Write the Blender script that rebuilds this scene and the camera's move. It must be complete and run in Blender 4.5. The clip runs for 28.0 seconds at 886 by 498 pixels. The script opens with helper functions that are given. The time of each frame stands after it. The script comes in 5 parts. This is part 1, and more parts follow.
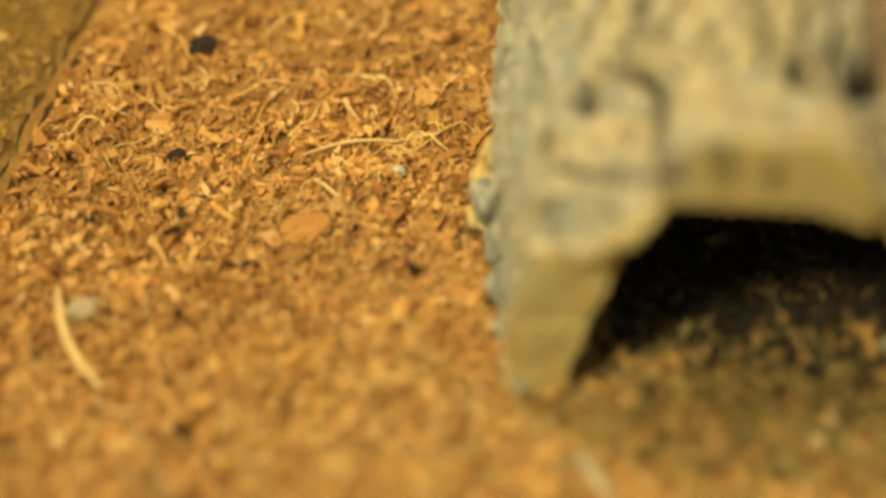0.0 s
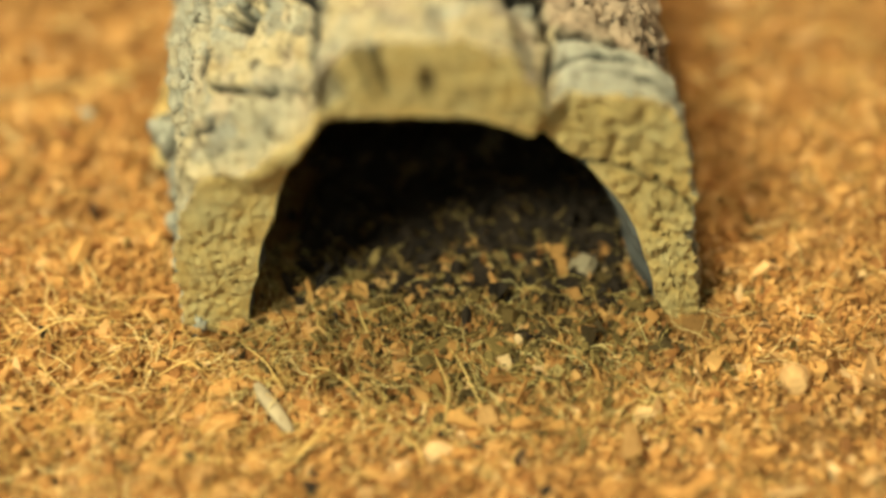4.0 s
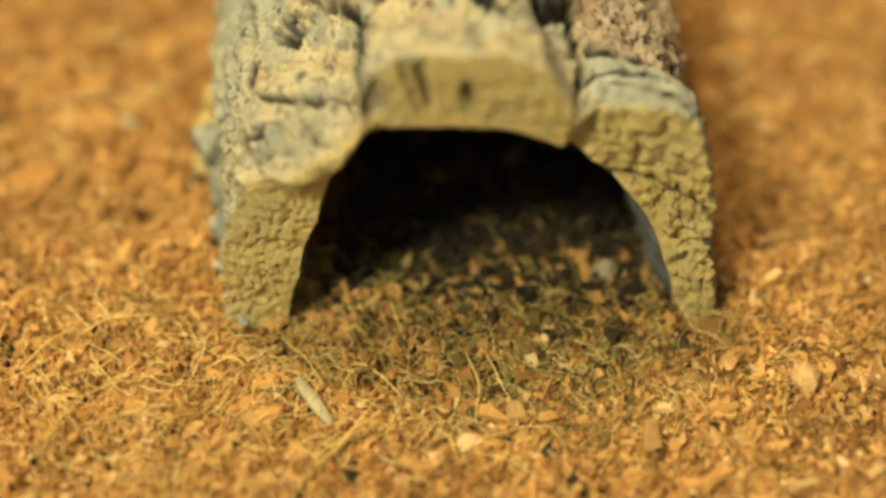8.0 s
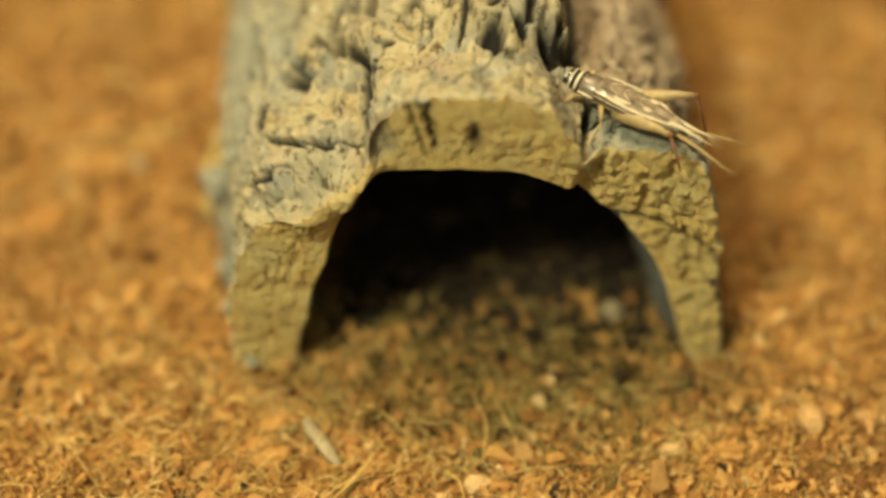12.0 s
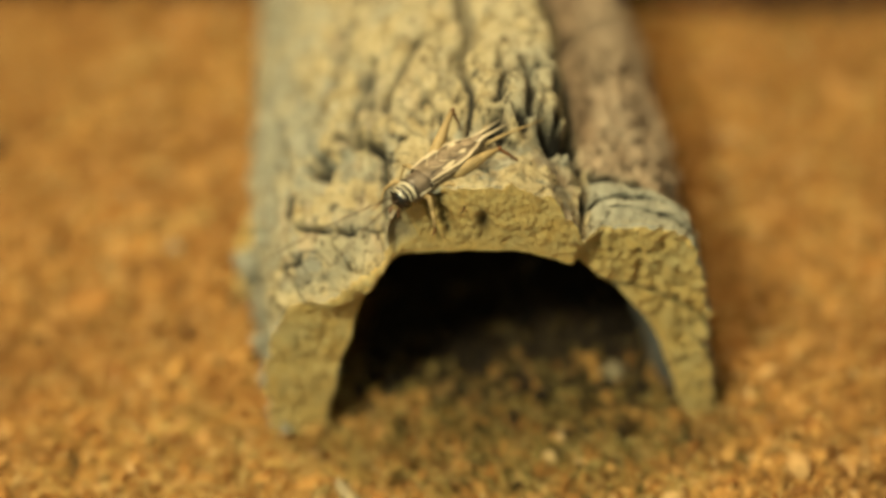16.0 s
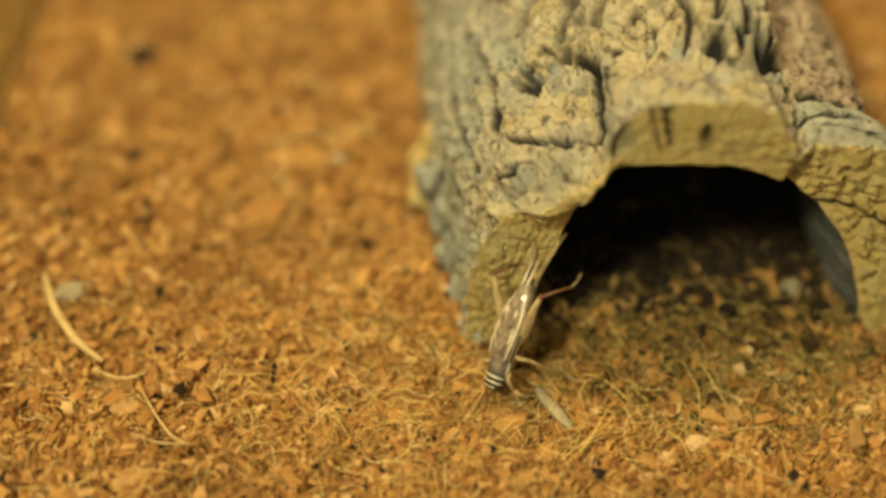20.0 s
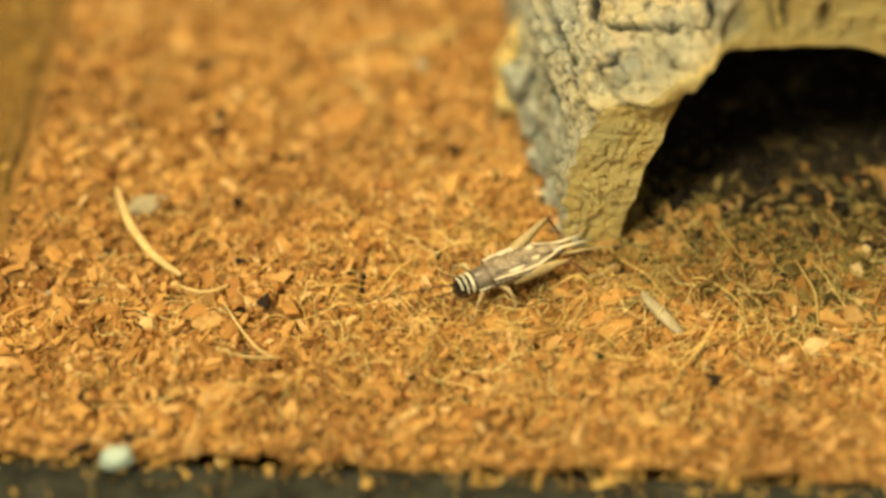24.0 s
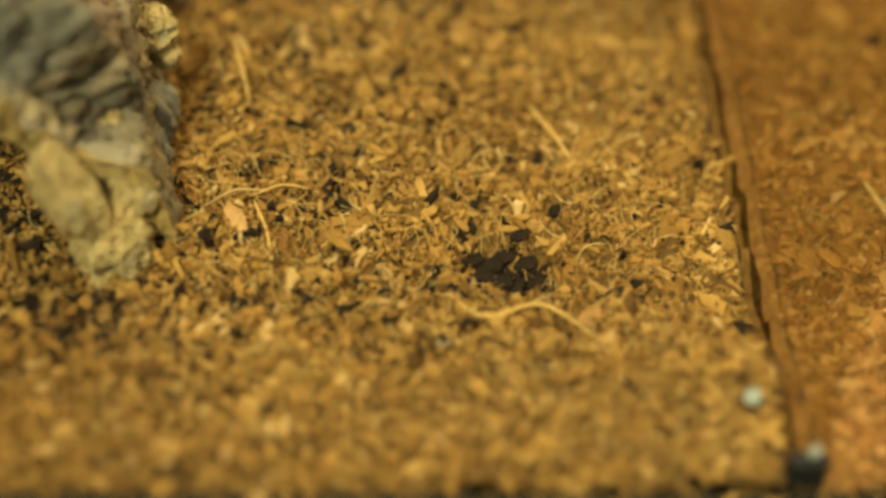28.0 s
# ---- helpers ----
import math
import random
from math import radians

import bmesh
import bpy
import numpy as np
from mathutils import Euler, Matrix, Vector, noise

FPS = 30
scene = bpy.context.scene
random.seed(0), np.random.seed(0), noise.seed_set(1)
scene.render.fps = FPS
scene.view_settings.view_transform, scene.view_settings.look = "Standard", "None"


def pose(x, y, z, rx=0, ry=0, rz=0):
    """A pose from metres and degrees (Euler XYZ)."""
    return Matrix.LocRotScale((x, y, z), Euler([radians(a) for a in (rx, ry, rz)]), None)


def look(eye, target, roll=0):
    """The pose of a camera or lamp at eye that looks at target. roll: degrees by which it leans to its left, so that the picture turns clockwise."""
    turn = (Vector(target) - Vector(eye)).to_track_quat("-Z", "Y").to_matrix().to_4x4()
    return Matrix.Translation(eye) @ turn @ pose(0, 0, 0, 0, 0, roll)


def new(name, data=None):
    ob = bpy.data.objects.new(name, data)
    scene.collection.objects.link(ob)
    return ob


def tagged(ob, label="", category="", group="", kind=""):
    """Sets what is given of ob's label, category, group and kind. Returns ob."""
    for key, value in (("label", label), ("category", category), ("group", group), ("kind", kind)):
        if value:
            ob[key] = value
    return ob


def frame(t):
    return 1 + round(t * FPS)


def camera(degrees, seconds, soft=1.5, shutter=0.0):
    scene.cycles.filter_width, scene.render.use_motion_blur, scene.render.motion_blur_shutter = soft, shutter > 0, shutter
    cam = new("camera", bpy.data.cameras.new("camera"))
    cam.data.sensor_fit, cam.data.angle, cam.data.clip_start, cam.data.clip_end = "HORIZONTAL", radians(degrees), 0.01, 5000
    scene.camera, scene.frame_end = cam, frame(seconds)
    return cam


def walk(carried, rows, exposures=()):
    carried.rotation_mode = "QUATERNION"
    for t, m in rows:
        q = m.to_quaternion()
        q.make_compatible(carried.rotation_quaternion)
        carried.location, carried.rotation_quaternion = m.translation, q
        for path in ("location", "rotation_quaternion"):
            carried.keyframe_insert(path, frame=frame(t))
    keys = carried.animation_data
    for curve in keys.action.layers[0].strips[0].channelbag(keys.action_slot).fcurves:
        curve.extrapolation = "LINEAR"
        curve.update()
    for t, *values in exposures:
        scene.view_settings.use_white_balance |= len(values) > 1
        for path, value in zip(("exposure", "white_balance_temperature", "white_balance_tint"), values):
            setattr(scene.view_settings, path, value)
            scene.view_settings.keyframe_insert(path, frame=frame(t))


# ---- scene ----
# Lengths below are in centimetres unless a line says otherwise; CM turns them into metres.
CM = 0.01

# ---- camera ----
cam = camera(27.0, 28.0, soft=3.3)
cam.data.dof.use_dof = True
cam.data.dof.aperture_fstop = 4.8
PATH = [
    (0, (-0.02048, -0.16545, 0.18808), (-0.04359, 0.01311, 0.01464), -2.57),
    (0.5, (-0.00760, -0.15951, 0.17462), (-0.02129, 0.02067, 0.00186), 0.09),
    (1, (-0.00832, -0.16618, 0.17120), (-0.01794, 0.01274, -0.00313), -0.98),
    (1.5, (-0.00481, -0.15964, 0.17033), (-0.01118, 0.01381, -0.00960), 0.85),
    (2, (-0.00233, -0.15775, 0.16981), (-0.00561, 0.02079, -0.00515), -0.93),
    (2.5, (-0.00313, -0.16090, 0.17076), (-0.00785, 0.01669, -0.00514), -1.16),
    (3, (-0.00001, -0.16336, 0.17345), (-0.00491, 0.01616, -0.00047), -0.32),
    (3.5, (0.00344, -0.16600, 0.17308), (-0.00167, 0.01534, 0.00107), -0.78),
    (5.5, (0.00048, -0.16309, 0.17530), (-0.00026, 0.01525, 0.00011), -0.30),
    (6, (0.00228, -0.16563, 0.17644), (0.00137, 0.01438, 0.00295), -0.31),
    (6.5, (0.00193, -0.16755, 0.17822), (-0.00008, 0.01282, 0.00513), -0.47),
    (7, (-0.00148, -0.17215, 0.17972), (-0.00331, 0.00899, 0.00743), 0.18),
    (7.5, (-0.00333, -0.17504, 0.18106), (-0.00489, 0.00626, 0.00894), 0.27),
    (8, (-0.00345, -0.17711, 0.18125), (-0.00493, 0.00564, 0.01065), 0.25),
    (8.5, (-0.00553, -0.17847, 0.18197), (-0.00825, 0.00568, 0.01291), 0.54),
    (9, (-0.00470, -0.17942, 0.18205), (-0.00965, 0.00510, 0.01344), 0.40),
    (9.5, (-0.00559, -0.18019, 0.18072), (-0.00968, 0.00397, 0.01169), 0.57),
    (10, (-0.00627, -0.17907, 0.18298), (-0.00877, 0.00418, 0.01294), 0.47),
    (10.5, (-0.00269, -0.17739, 0.18279), (-0.00421, 0.00531, 0.01216), 0.02),
    (11, (-0.00470, -0.17821, 0.18247), (-0.00557, 0.00562, 0.01305), 0.44),
    (11.5, (-0.00576, -0.18003, 0.18382), (-0.00659, 0.00458, 0.01524), 0.61),
    (12, (-0.00443, -0.17777, 0.18212), (-0.00597, 0.00864, 0.01554), 0.26),
    (12.5, (-0.00148, -0.17697, 0.18385), (-0.00760, 0.01243, 0.02078), -1.15),
    (14.5, (-0.00763, -0.18126, 0.19469), (-0.00885, 0.00719, 0.03042), -0.87),
    (15, (-0.00742, -0.18371, 0.19779), (-0.00779, 0.00424, 0.03294), -1.18),
    (15.5, (-0.00554, -0.18757, 0.20002), (-0.00489, 0.00160, 0.03657), -1.61),
    (16, (-0.00449, -0.19300, 0.20201), (-0.00762, -0.00301, 0.03955), -1.87),
    (16.5, (-0.00438, -0.20000, 0.20277), (-0.01010, -0.00908, 0.04148), -1.77),
    (17, (-0.00948, -0.20528, 0.20385), (-0.01616, -0.01365, 0.04344), -1.43),
    (17.5, (-0.01734, -0.20741, 0.20469), (-0.02254, -0.01786, 0.04176), -0.70),
    (18, (-0.02508, -0.20448, 0.20430), (-0.02485, -0.01753, 0.03832), 0.03),
    (18.5, (-0.03036, -0.19508, 0.20224), (-0.02804, -0.00734, 0.03716), -0.13),
    (19, (-0.03484, -0.19331, 0.20274), (-0.03069, -0.00650, 0.03666), 0.45),
    (19.5, (-0.04088, -0.19630, 0.20278), (-0.03372, -0.01125, 0.03483), 1.10),
    (20, (-0.04794, -0.19779, 0.20216), (-0.03872, -0.01375, 0.03321), 1.79),
    (20.5, (-0.04840, -0.20021, 0.20044), (-0.03709, -0.01688, 0.03084), 2.09),
    (22.5, (-0.02629, -0.20347, 0.19038), (-0.03028, -0.01986, 0.02076), -1.62),
    (23, (-0.03752, -0.19888, 0.18694), (-0.03898, -0.01490, 0.01768), -1.20),
    (23.5, (-0.04740, -0.19618, 0.18469), (-0.04633, -0.01343, 0.01410), -1.02),
    (24, (-0.05591, -0.19300, 0.18376), (-0.05182, -0.01121, 0.01219), -0.55),
    (24.5, (-0.06620, -0.18809, 0.18320), (-0.05799, -0.00714, 0.01089), 0.32),
    (25, (-0.07715, -0.18407, 0.18226), (-0.06360, -0.00360, 0.00979), 1.21),
    (25.5, (-0.09750, -0.17797, 0.18126), (-0.07883, 0.00072, 0.00742), 1.80),
    (26, (-0.12135, -0.16886, 0.18420), (-0.10196, 0.00296, 0.00365), 0.77),
    (26.5, (-0.14378, -0.16424, 0.18268), (-0.11926, 0.00407, -0.00054), 2.01),
    (27, (-0.16233, -0.16057, 0.17977), (-0.13354, 0.00858, -0.00206), 3.55),
    (27.5, (-0.17623, -0.15762, 0.17662), (-0.14763, 0.01298, -0.00389), 3.96),
    (28, (-0.18921, -0.15845, 0.17613), (-0.15818, 0.01152, -0.00455), 5.08),
]
walk(cam, [(t, look(eye, target, roll)) for t, eye, target, roll in PATH],
     exposures=[(0, -0.58, 6650, 10), (1, -0.82, 6950, 10), (2, -0.48, 6250, 10), (3, -0.28, 5850, 10), (6, -0.28, 5900, 10), (7, -0.44, 6150, 10), (8, -0.46, 6150, 10), (10, -0.60, 6250, 10), (12, -0.66, 6350, 10), (15, -0.74, 6450, 10), (18, -0.80, 6600, 10), (20, -0.88, 6750, 10), (23, -0.61, 6500, 10), (24, -0.43, 6500, 10), (25, -0.44, 6550, 10), (26, -1.04, 7800, 10), (27, -1.07, 7150, 10), (28, -0.96, 6700, 10)])

# ---- light: a warm heat lamp over the back of the tank, and the dim room ----
world = bpy.data.worlds.new("room_light")
scene.world = world
world.use_nodes = True
world.node_tree.nodes["Background"].inputs[0].default_value = (1.0, 0.99, 0.66, 1)
world.node_tree.nodes["Background"].inputs[1].default_value = 0.62

lamp_data = bpy.data.lights.new("heat_lamp", "AREA")
lamp_data.shape, lamp_data.size = "DISK", 0.09
lamp_data.energy, lamp_data.color = 2.9, (1.0, 0.78, 0.40)
heat_lamp = new("heat_lamp", lamp_data)
heat_lamp.matrix_world = look((-0.090, 0.115, 0.43), (-0.06, 0.0, 0.0))

ceiling_data = bpy.data.lights.new("ceiling_light", "AREA")
ceiling_data.shape, ceiling_data.size = "DISK", 0.36
ceiling_data.energy, ceiling_data.color = 68.0, (1.0, 0.95, 0.57)
ceiling_light = new("ceiling_light", ceiling_data)
ceiling_light.matrix_world = look((-0.84, -1.04, 1.57), (-0.03, 0.0, 0.0))


# ---- number helpers ----
def hash01(ix, iy, iz, seed):
    h = (ix * 374761393 + iy * 668265263 + iz * 2147483647 + seed * 1274126177) & 0xFFFFFFFF
    h = ((h ^ (h >> 13)) * 1103515245) & 0xFFFFFFFF
    h = ((h ^ (h >> 15)) * 1274126177) & 0xFFFFFFFF
    return ((h ^ (h >> 16)) & 0xFFFFFF) / float(0xFFFFFF)


def vnoise(x, y, z=0.0, seed=0):
    """Smooth value noise from -1 to 1 on arrays."""
    x, y, z = np.broadcast_arrays(np.asarray(x, float), np.asarray(y, float), np.asarray(z, float))
    fx, fy, fz = np.floor(x), np.floor(y), np.floor(z)
    ix, iy, iz = fx.astype(np.int64), fy.astype(np.int64), fz.astype(np.int64)
    tx, ty, tz = x - fx, y - fy, z - fz
    tx, ty, tz = (t * t * (3 - 2 * t) for t in (tx, ty, tz))
    total = 0
    for a in (0, 1):
        for b in (0, 1):
            for c in (0, 1):
                w = (tx if a else 1 - tx) * (ty if b else 1 - ty) * (tz if c else 1 - tz)
                total = total + w * hash01(ix + a, iy + b, iz + c, seed)
    return total * 2 - 1


def fractal(x, y, z=0.0, seed=0, octaves=4, gain=0.5):
    total, amp = 0, 1.0
    for k in range(octaves):
        total = total + amp * vnoise(x * 2.03**k, y * 2.03**k, np.asarray(z) * 2.03**k, seed + 17 * k)
        amp *= gain
    return total


def cells(x, y, seed):
    """Distances to the nearest and the second nearest of scattered points, and a number for the nearest."""
    fx, fy = np.floor(x).astype(np.int64), np.floor(y).astype(np.int64)
    one, two, tag = np.full(x.shape, 9.0), np.full(x.shape, 9.0), np.zeros(x.shape)
    for i in (-1, 0, 1):
        for j in (-1, 0, 1):
            cx, cy = fx + i, fy + j
            d = np.hypot(cx + hash01(cx, cy, cx * 0 + 1, seed) - x, cy + hash01(cx, cy, cx * 0 + 2, seed) - y)
            near = d < one
            two = np.where(near, one, np.minimum(two, d))
            tag = np.where(near, hash01(cx, cy, cx * 0 + 3, seed), tag)
            one = np.where(near, d, one)
    return one, two, tag


def step01(a, b, v):
    t = np.clip((np.asarray(v, float) - a) / (b - a), 0, 1)
    return t * t * (3 - 2 * t)


# ---- mesh helpers ----
def raw_mesh(name, verts, quads, material, smooth=True):
    """A mesh from arrays of places in centimetres and of four-cornered faces."""
    me = bpy.data.meshes.new(name)
    verts, quads = np.asarray(verts, np.float32) * CM, np.asarray(quads, np.int32)
    sides = quads.shape[1]
    me.vertices.add(len(verts))
    me.vertices.foreach_set("co", verts.ravel())
    me.loops.add(quads.size)
    me.loops.foreach_set("vertex_index", quads.ravel())
    me.polygons.add(len(quads))
    me.polygons.foreach_set("loop_start", np.arange(0, quads.size, sides, dtype=np.int32))
    me.polygons.foreach_set("use_smooth", np.full(len(quads), smooth))
    me.update(calc_edges=True)
    me.materials.append(material)
    return me


def grid_faces(rows, cols, first=0, flip=False):
    a = first + np.arange(rows - 1)[:, None] * cols + np.arange(cols - 1)[None]
    q = np.stack([a, a + 1, a + cols + 1, a + cols], -1).reshape(-1, 4)
    return q[:, ::-1] if flip else q


def part(name, data, parent, label=""):
    ob = new(name, data)
    ob.parent = parent
    return tagged(ob, label)


def empty(name, m=None):
    ob = new(name)
    ob.empty_display_size = 0.01
    if m is not None:
        ob.matrix_basis = m
    return ob


def from_bm(name, bm, material, smooth=True):
    me = bpy.data.meshes.new(name)
    bmesh.ops.recalc_face_normals(bm, faces=bm.faces)
    bm.to_mesh(me)
    bm.free()
    me.polygons.foreach_set("use_smooth", np.full(len(me.polygons), smooth))
    me.materials.append(material)
    return me


def box_mesh(name, lo, hi, material, bevel=0.0):
    """A box between two corners in centimetres, with rounded edges."""
    bm = bmesh.new()
    bmesh.ops.create_cube(bm, size=1)
    lo, hi = Vector(lo) * CM, Vector(hi) * CM
    for v in bm.verts:
        v.co = Vector([lo[k] + (v.co[k] + 0.5) * (hi[k] - lo[k]) for k in range(3)])
    if bevel:
        bmesh.ops.bevel(bm, geom=bm.edges, offset=bevel * CM, segments=2, affect="EDGES", profile=0.5)
    return from_bm(name, bm, material, smooth=False)


def tube_data(name, points, radii, material, sides=8, flat=1.0):
    """A bent tube along points (centimetres) with a radius at each; flat squeezes it in its second axis."""
    pts = [Vector(p) for p in points]
    verts, n = [], len(pts)
    for k, p in enumerate(pts):
        d = (pts[min(k + 1, n - 1)] - pts[max(k - 1, 0)]).normalized()
        side = d.cross(Vector((0, 0, 1)))
        side = side.normalized() if side.length > 1e-4 else Vector((1, 0, 0))
        up = side.cross(d).normalized()
        for j in range(sides):
            a = 2 * math.pi * j / sides
            verts.append(p + radii[k] * (math.cos(a) * side + flat * math.sin(a) * up))
    bm = bmesh.new()
    vs = [bm.verts.new(v * CM) for v in verts]
    for k in range(n - 1):
        for j in range(sides):
            a, b = k * sides + j, k * sides + (j + 1) % sides
            bm.faces.new((vs[a], vs[b], vs[b + sides], vs[a + sides]))
    bm.faces.new(vs[:sides][::-1])
    bm.faces.new(vs[-sides:])
    return from_bm(name, bm, material)


# ---- materials ----
def material(name, rough=0.8):
    m = bpy.data.materials.new(name)
    m.use_nodes = True
    nt = m.node_tree
    bsdf = nt.nodes["Principled BSDF"]
    bsdf.inputs["Roughness"].default_value = rough
    bsdf.inputs["Specular IOR Level"].default_value = 0.3
    return m, nt, bsdf


def node(nt, kind, **values):
    n = nt.nodes.new(kind)
    for key, value in values.items():
        n.inputs[key.replace("_", " ")].default_value = value
    return n


def ramp(nt, source, stops):
    r = nt.nodes.new("ShaderNodeValToRGB")
    while len(r.color_ramp.elements) < len(stops):
        r.color_ramp.elements.new(0.5)
    for e, (at, colour) in zip(r.color_ramp.elements, stops):
        e.position, e.color = at, (*colour, 1)
    nt.links.new(source, r.inputs["Fac"])
    return r.outputs["Color"]


def mix(nt, fac, a, b, kind="MIX"):
    m = nt.nodes.new("ShaderNodeMix")
    m.data_type, m.blend_type = "RGBA", kind
    for value, slot in ((fac, m.inputs["Factor"]), (a, m.inputs["A"]), (b, m.inputs["B"])):
        if isinstance(value, bpy.types.NodeSocket):
            nt.links.new(value, slot)
        elif isinstance(value, (int, float)):
            slot.default_value = value
        else:
            slot.default_value = (*value, 1)
    for out in m.outputs:
        if out.type == "RGBA":
            return out


def noise_at(nt, scale, detail=4.0, rough=0.6, stretch=(1, 1, 1)):
    co = nt.nodes.new("ShaderNodeTexCoord")
    mp = nt.nodes.new("ShaderNodeMapping")
    mp.inputs["Scale"].default_value = stretch
    nt.links.new(co.outputs["Object"], mp.inputs["Vector"])
    n = node(nt, "ShaderNodeTexNoise", Scale=scale, Detail=detail, Roughness=rough)
    nt.links.new(mp.outputs["Vector"], n.inputs["Vector"])
    return n.outputs["Fac"]


def relief(nt, bsdf, height, strength, distance):
    b = node(nt, "ShaderNodeBump", Strength=strength, Distance=distance)
    nt.links.new(height, b.inputs["Height"])
    nt.links.new(b.outputs["Normal"], bsdf.inputs["Normal"])


def coir_material(name, stops, single=False):
    m, nt, bsdf = material(name, 0.85)
    if single:
        tone = nt.nodes.new("ShaderNodeObjectInfo").outputs["Random"]
    else:
        tone = nt.nodes.new("ShaderNodeNewGeometry").outputs["Random Per Island"]
    base = ramp(nt, tone, stops)
    blotch = ramp(nt, noise_at(nt, 38, 3), [(0.3, (0.62, 0.55, 0.5)), (0.7, (1.1, 1.1, 1.05))])
    grain = ramp(nt, noise_at(nt, 900, 3), [(0.25, (0.8, 0.76, 0.7)), (0.75, (1.08, 1.06, 1.04))])
    colour = mix(nt, 1.0, mix(nt, 0.8, base, blotch, "MULTIPLY"), grain, "MULTIPLY")
    nt.links.new(colour, bsdf.inputs["Base Color"])
    relief(nt, bsdf, noise_at(nt, 1600, 3), 0.5, 0.0003)
    return m


CHIP = [(0.0, (0.29, 0.125, 0.036)), (0.14, (0.38, 0.183, 0.05)), (0.4, (0.50, 0.263, 0.077)),
        (0.7, (0.56, 0.315, 0.10)), (0.93, (0.62, 0.37, 0.145)), (1.0, (0.74, 0.52, 0.27))]
DULL = [(0.0, (0.12, 0.065, 0.020)), (0.14, (0.30, 0.168, 0.045)), (0.4, (0.44, 0.262, 0.069)),
        (0.7, (0.52, 0.325, 0.092)), (0.93, (0.58, 0.385, 0.13)), (1.0, (0.72, 0.53, 0.25))]
COIR = coir_material("coir_chips_orange", CHIP)
COIR_DULL = coir_material("coir_chips_dull", DULL)
OLIVE = coir_material("coir_chips_olive", [(0.0, (0.05, 0.033, 0.013)), (0.3, (0.10, 0.068, 0.021)), (0.6, (0.155, 0.106, 0.031)), (0.85, (0.24, 0.17, 0.053)), (1.0, (0.42, 0.31, 0.12))])
# the chip colours scaled to 0.62, laid right of the bark
COIR_DARKER = coir_material("coir_chips_darker", [(at, tuple(0.62 * v for v in c)) for at, c in CHIP])
PIECE = coir_material("husk_pieces_orange", CHIP[1:], single=True)
PIECE_DULL = coir_material("husk_pieces_dull", DULL[1:], single=True)


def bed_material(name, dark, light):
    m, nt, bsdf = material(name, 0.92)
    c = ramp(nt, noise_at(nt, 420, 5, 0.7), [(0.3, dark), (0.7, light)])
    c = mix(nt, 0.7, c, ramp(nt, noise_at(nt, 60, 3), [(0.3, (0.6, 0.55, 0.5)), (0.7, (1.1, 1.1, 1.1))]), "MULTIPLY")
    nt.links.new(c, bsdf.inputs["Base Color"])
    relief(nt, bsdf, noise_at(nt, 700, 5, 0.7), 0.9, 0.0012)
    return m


# beds set darker than the chips, so gaps between them look shaded
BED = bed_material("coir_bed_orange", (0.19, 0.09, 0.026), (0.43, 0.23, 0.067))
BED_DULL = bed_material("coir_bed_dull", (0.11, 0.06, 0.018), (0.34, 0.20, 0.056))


def fibre_material(name, stops):
    m, nt, bsdf = material(name, 0.6)
    geo = nt.nodes.new("ShaderNodeNewGeometry")
    nt.links.new(ramp(nt, geo.outputs["Random Per Island"], stops), bsdf.inputs["Base Color"])
    return m


FIBRE = fibre_material("coir_fibres", [(0.0, (0.46, 0.25, 0.06)), (0.5, (0.70, 0.46, 0.14)), (1.0, (0.84, 0.66, 0.30))])


FIBRE_OLIVE = fibre_material("olive_fibres", [(0.0, (0.34, 0.22, 0.06)), (0.5, (0.58, 0.43, 0.13)), (1.0, (0.80, 0.64, 0.27))])


def flakes(nt, scale, stretch):
    """A number for each small flake of a broken surface."""
    co = nt.nodes.new("ShaderNodeTexCoord")
    mp = nt.nodes.new("ShaderNodeMapping")
    mp.inputs["Scale"].default_value = stretch
    nt.links.new(co.outputs["Object"], mp.inputs["Vector"])
    wob = node(nt, "ShaderNodeTexNoise", Scale=scale * 1.3, Detail=3.0)
    nt.links.new(mp.outputs["Vector"], wob.inputs["Vector"])
    far = nt.nodes.new("ShaderNodeVectorMath")
    far.operation = "MULTIPLY_ADD"
    far.inputs[1].default_value = (1.6 / scale,) * 3
    nt.links.new(wob.outputs["Color"], far.inputs[0])
    nt.links.new(mp.outputs["Vector"], far.inputs[2])
    v = node(nt, "ShaderNodeTexVoronoi", Scale=scale)
    nt.links.new(far.outputs["Vector"], v.inputs["Vector"])
    one = nt.nodes.new("ShaderNodeSeparateColor")
    nt.links.new(v.outputs["Color"], one.inputs["Color"])
    return one.outputs["Red"]


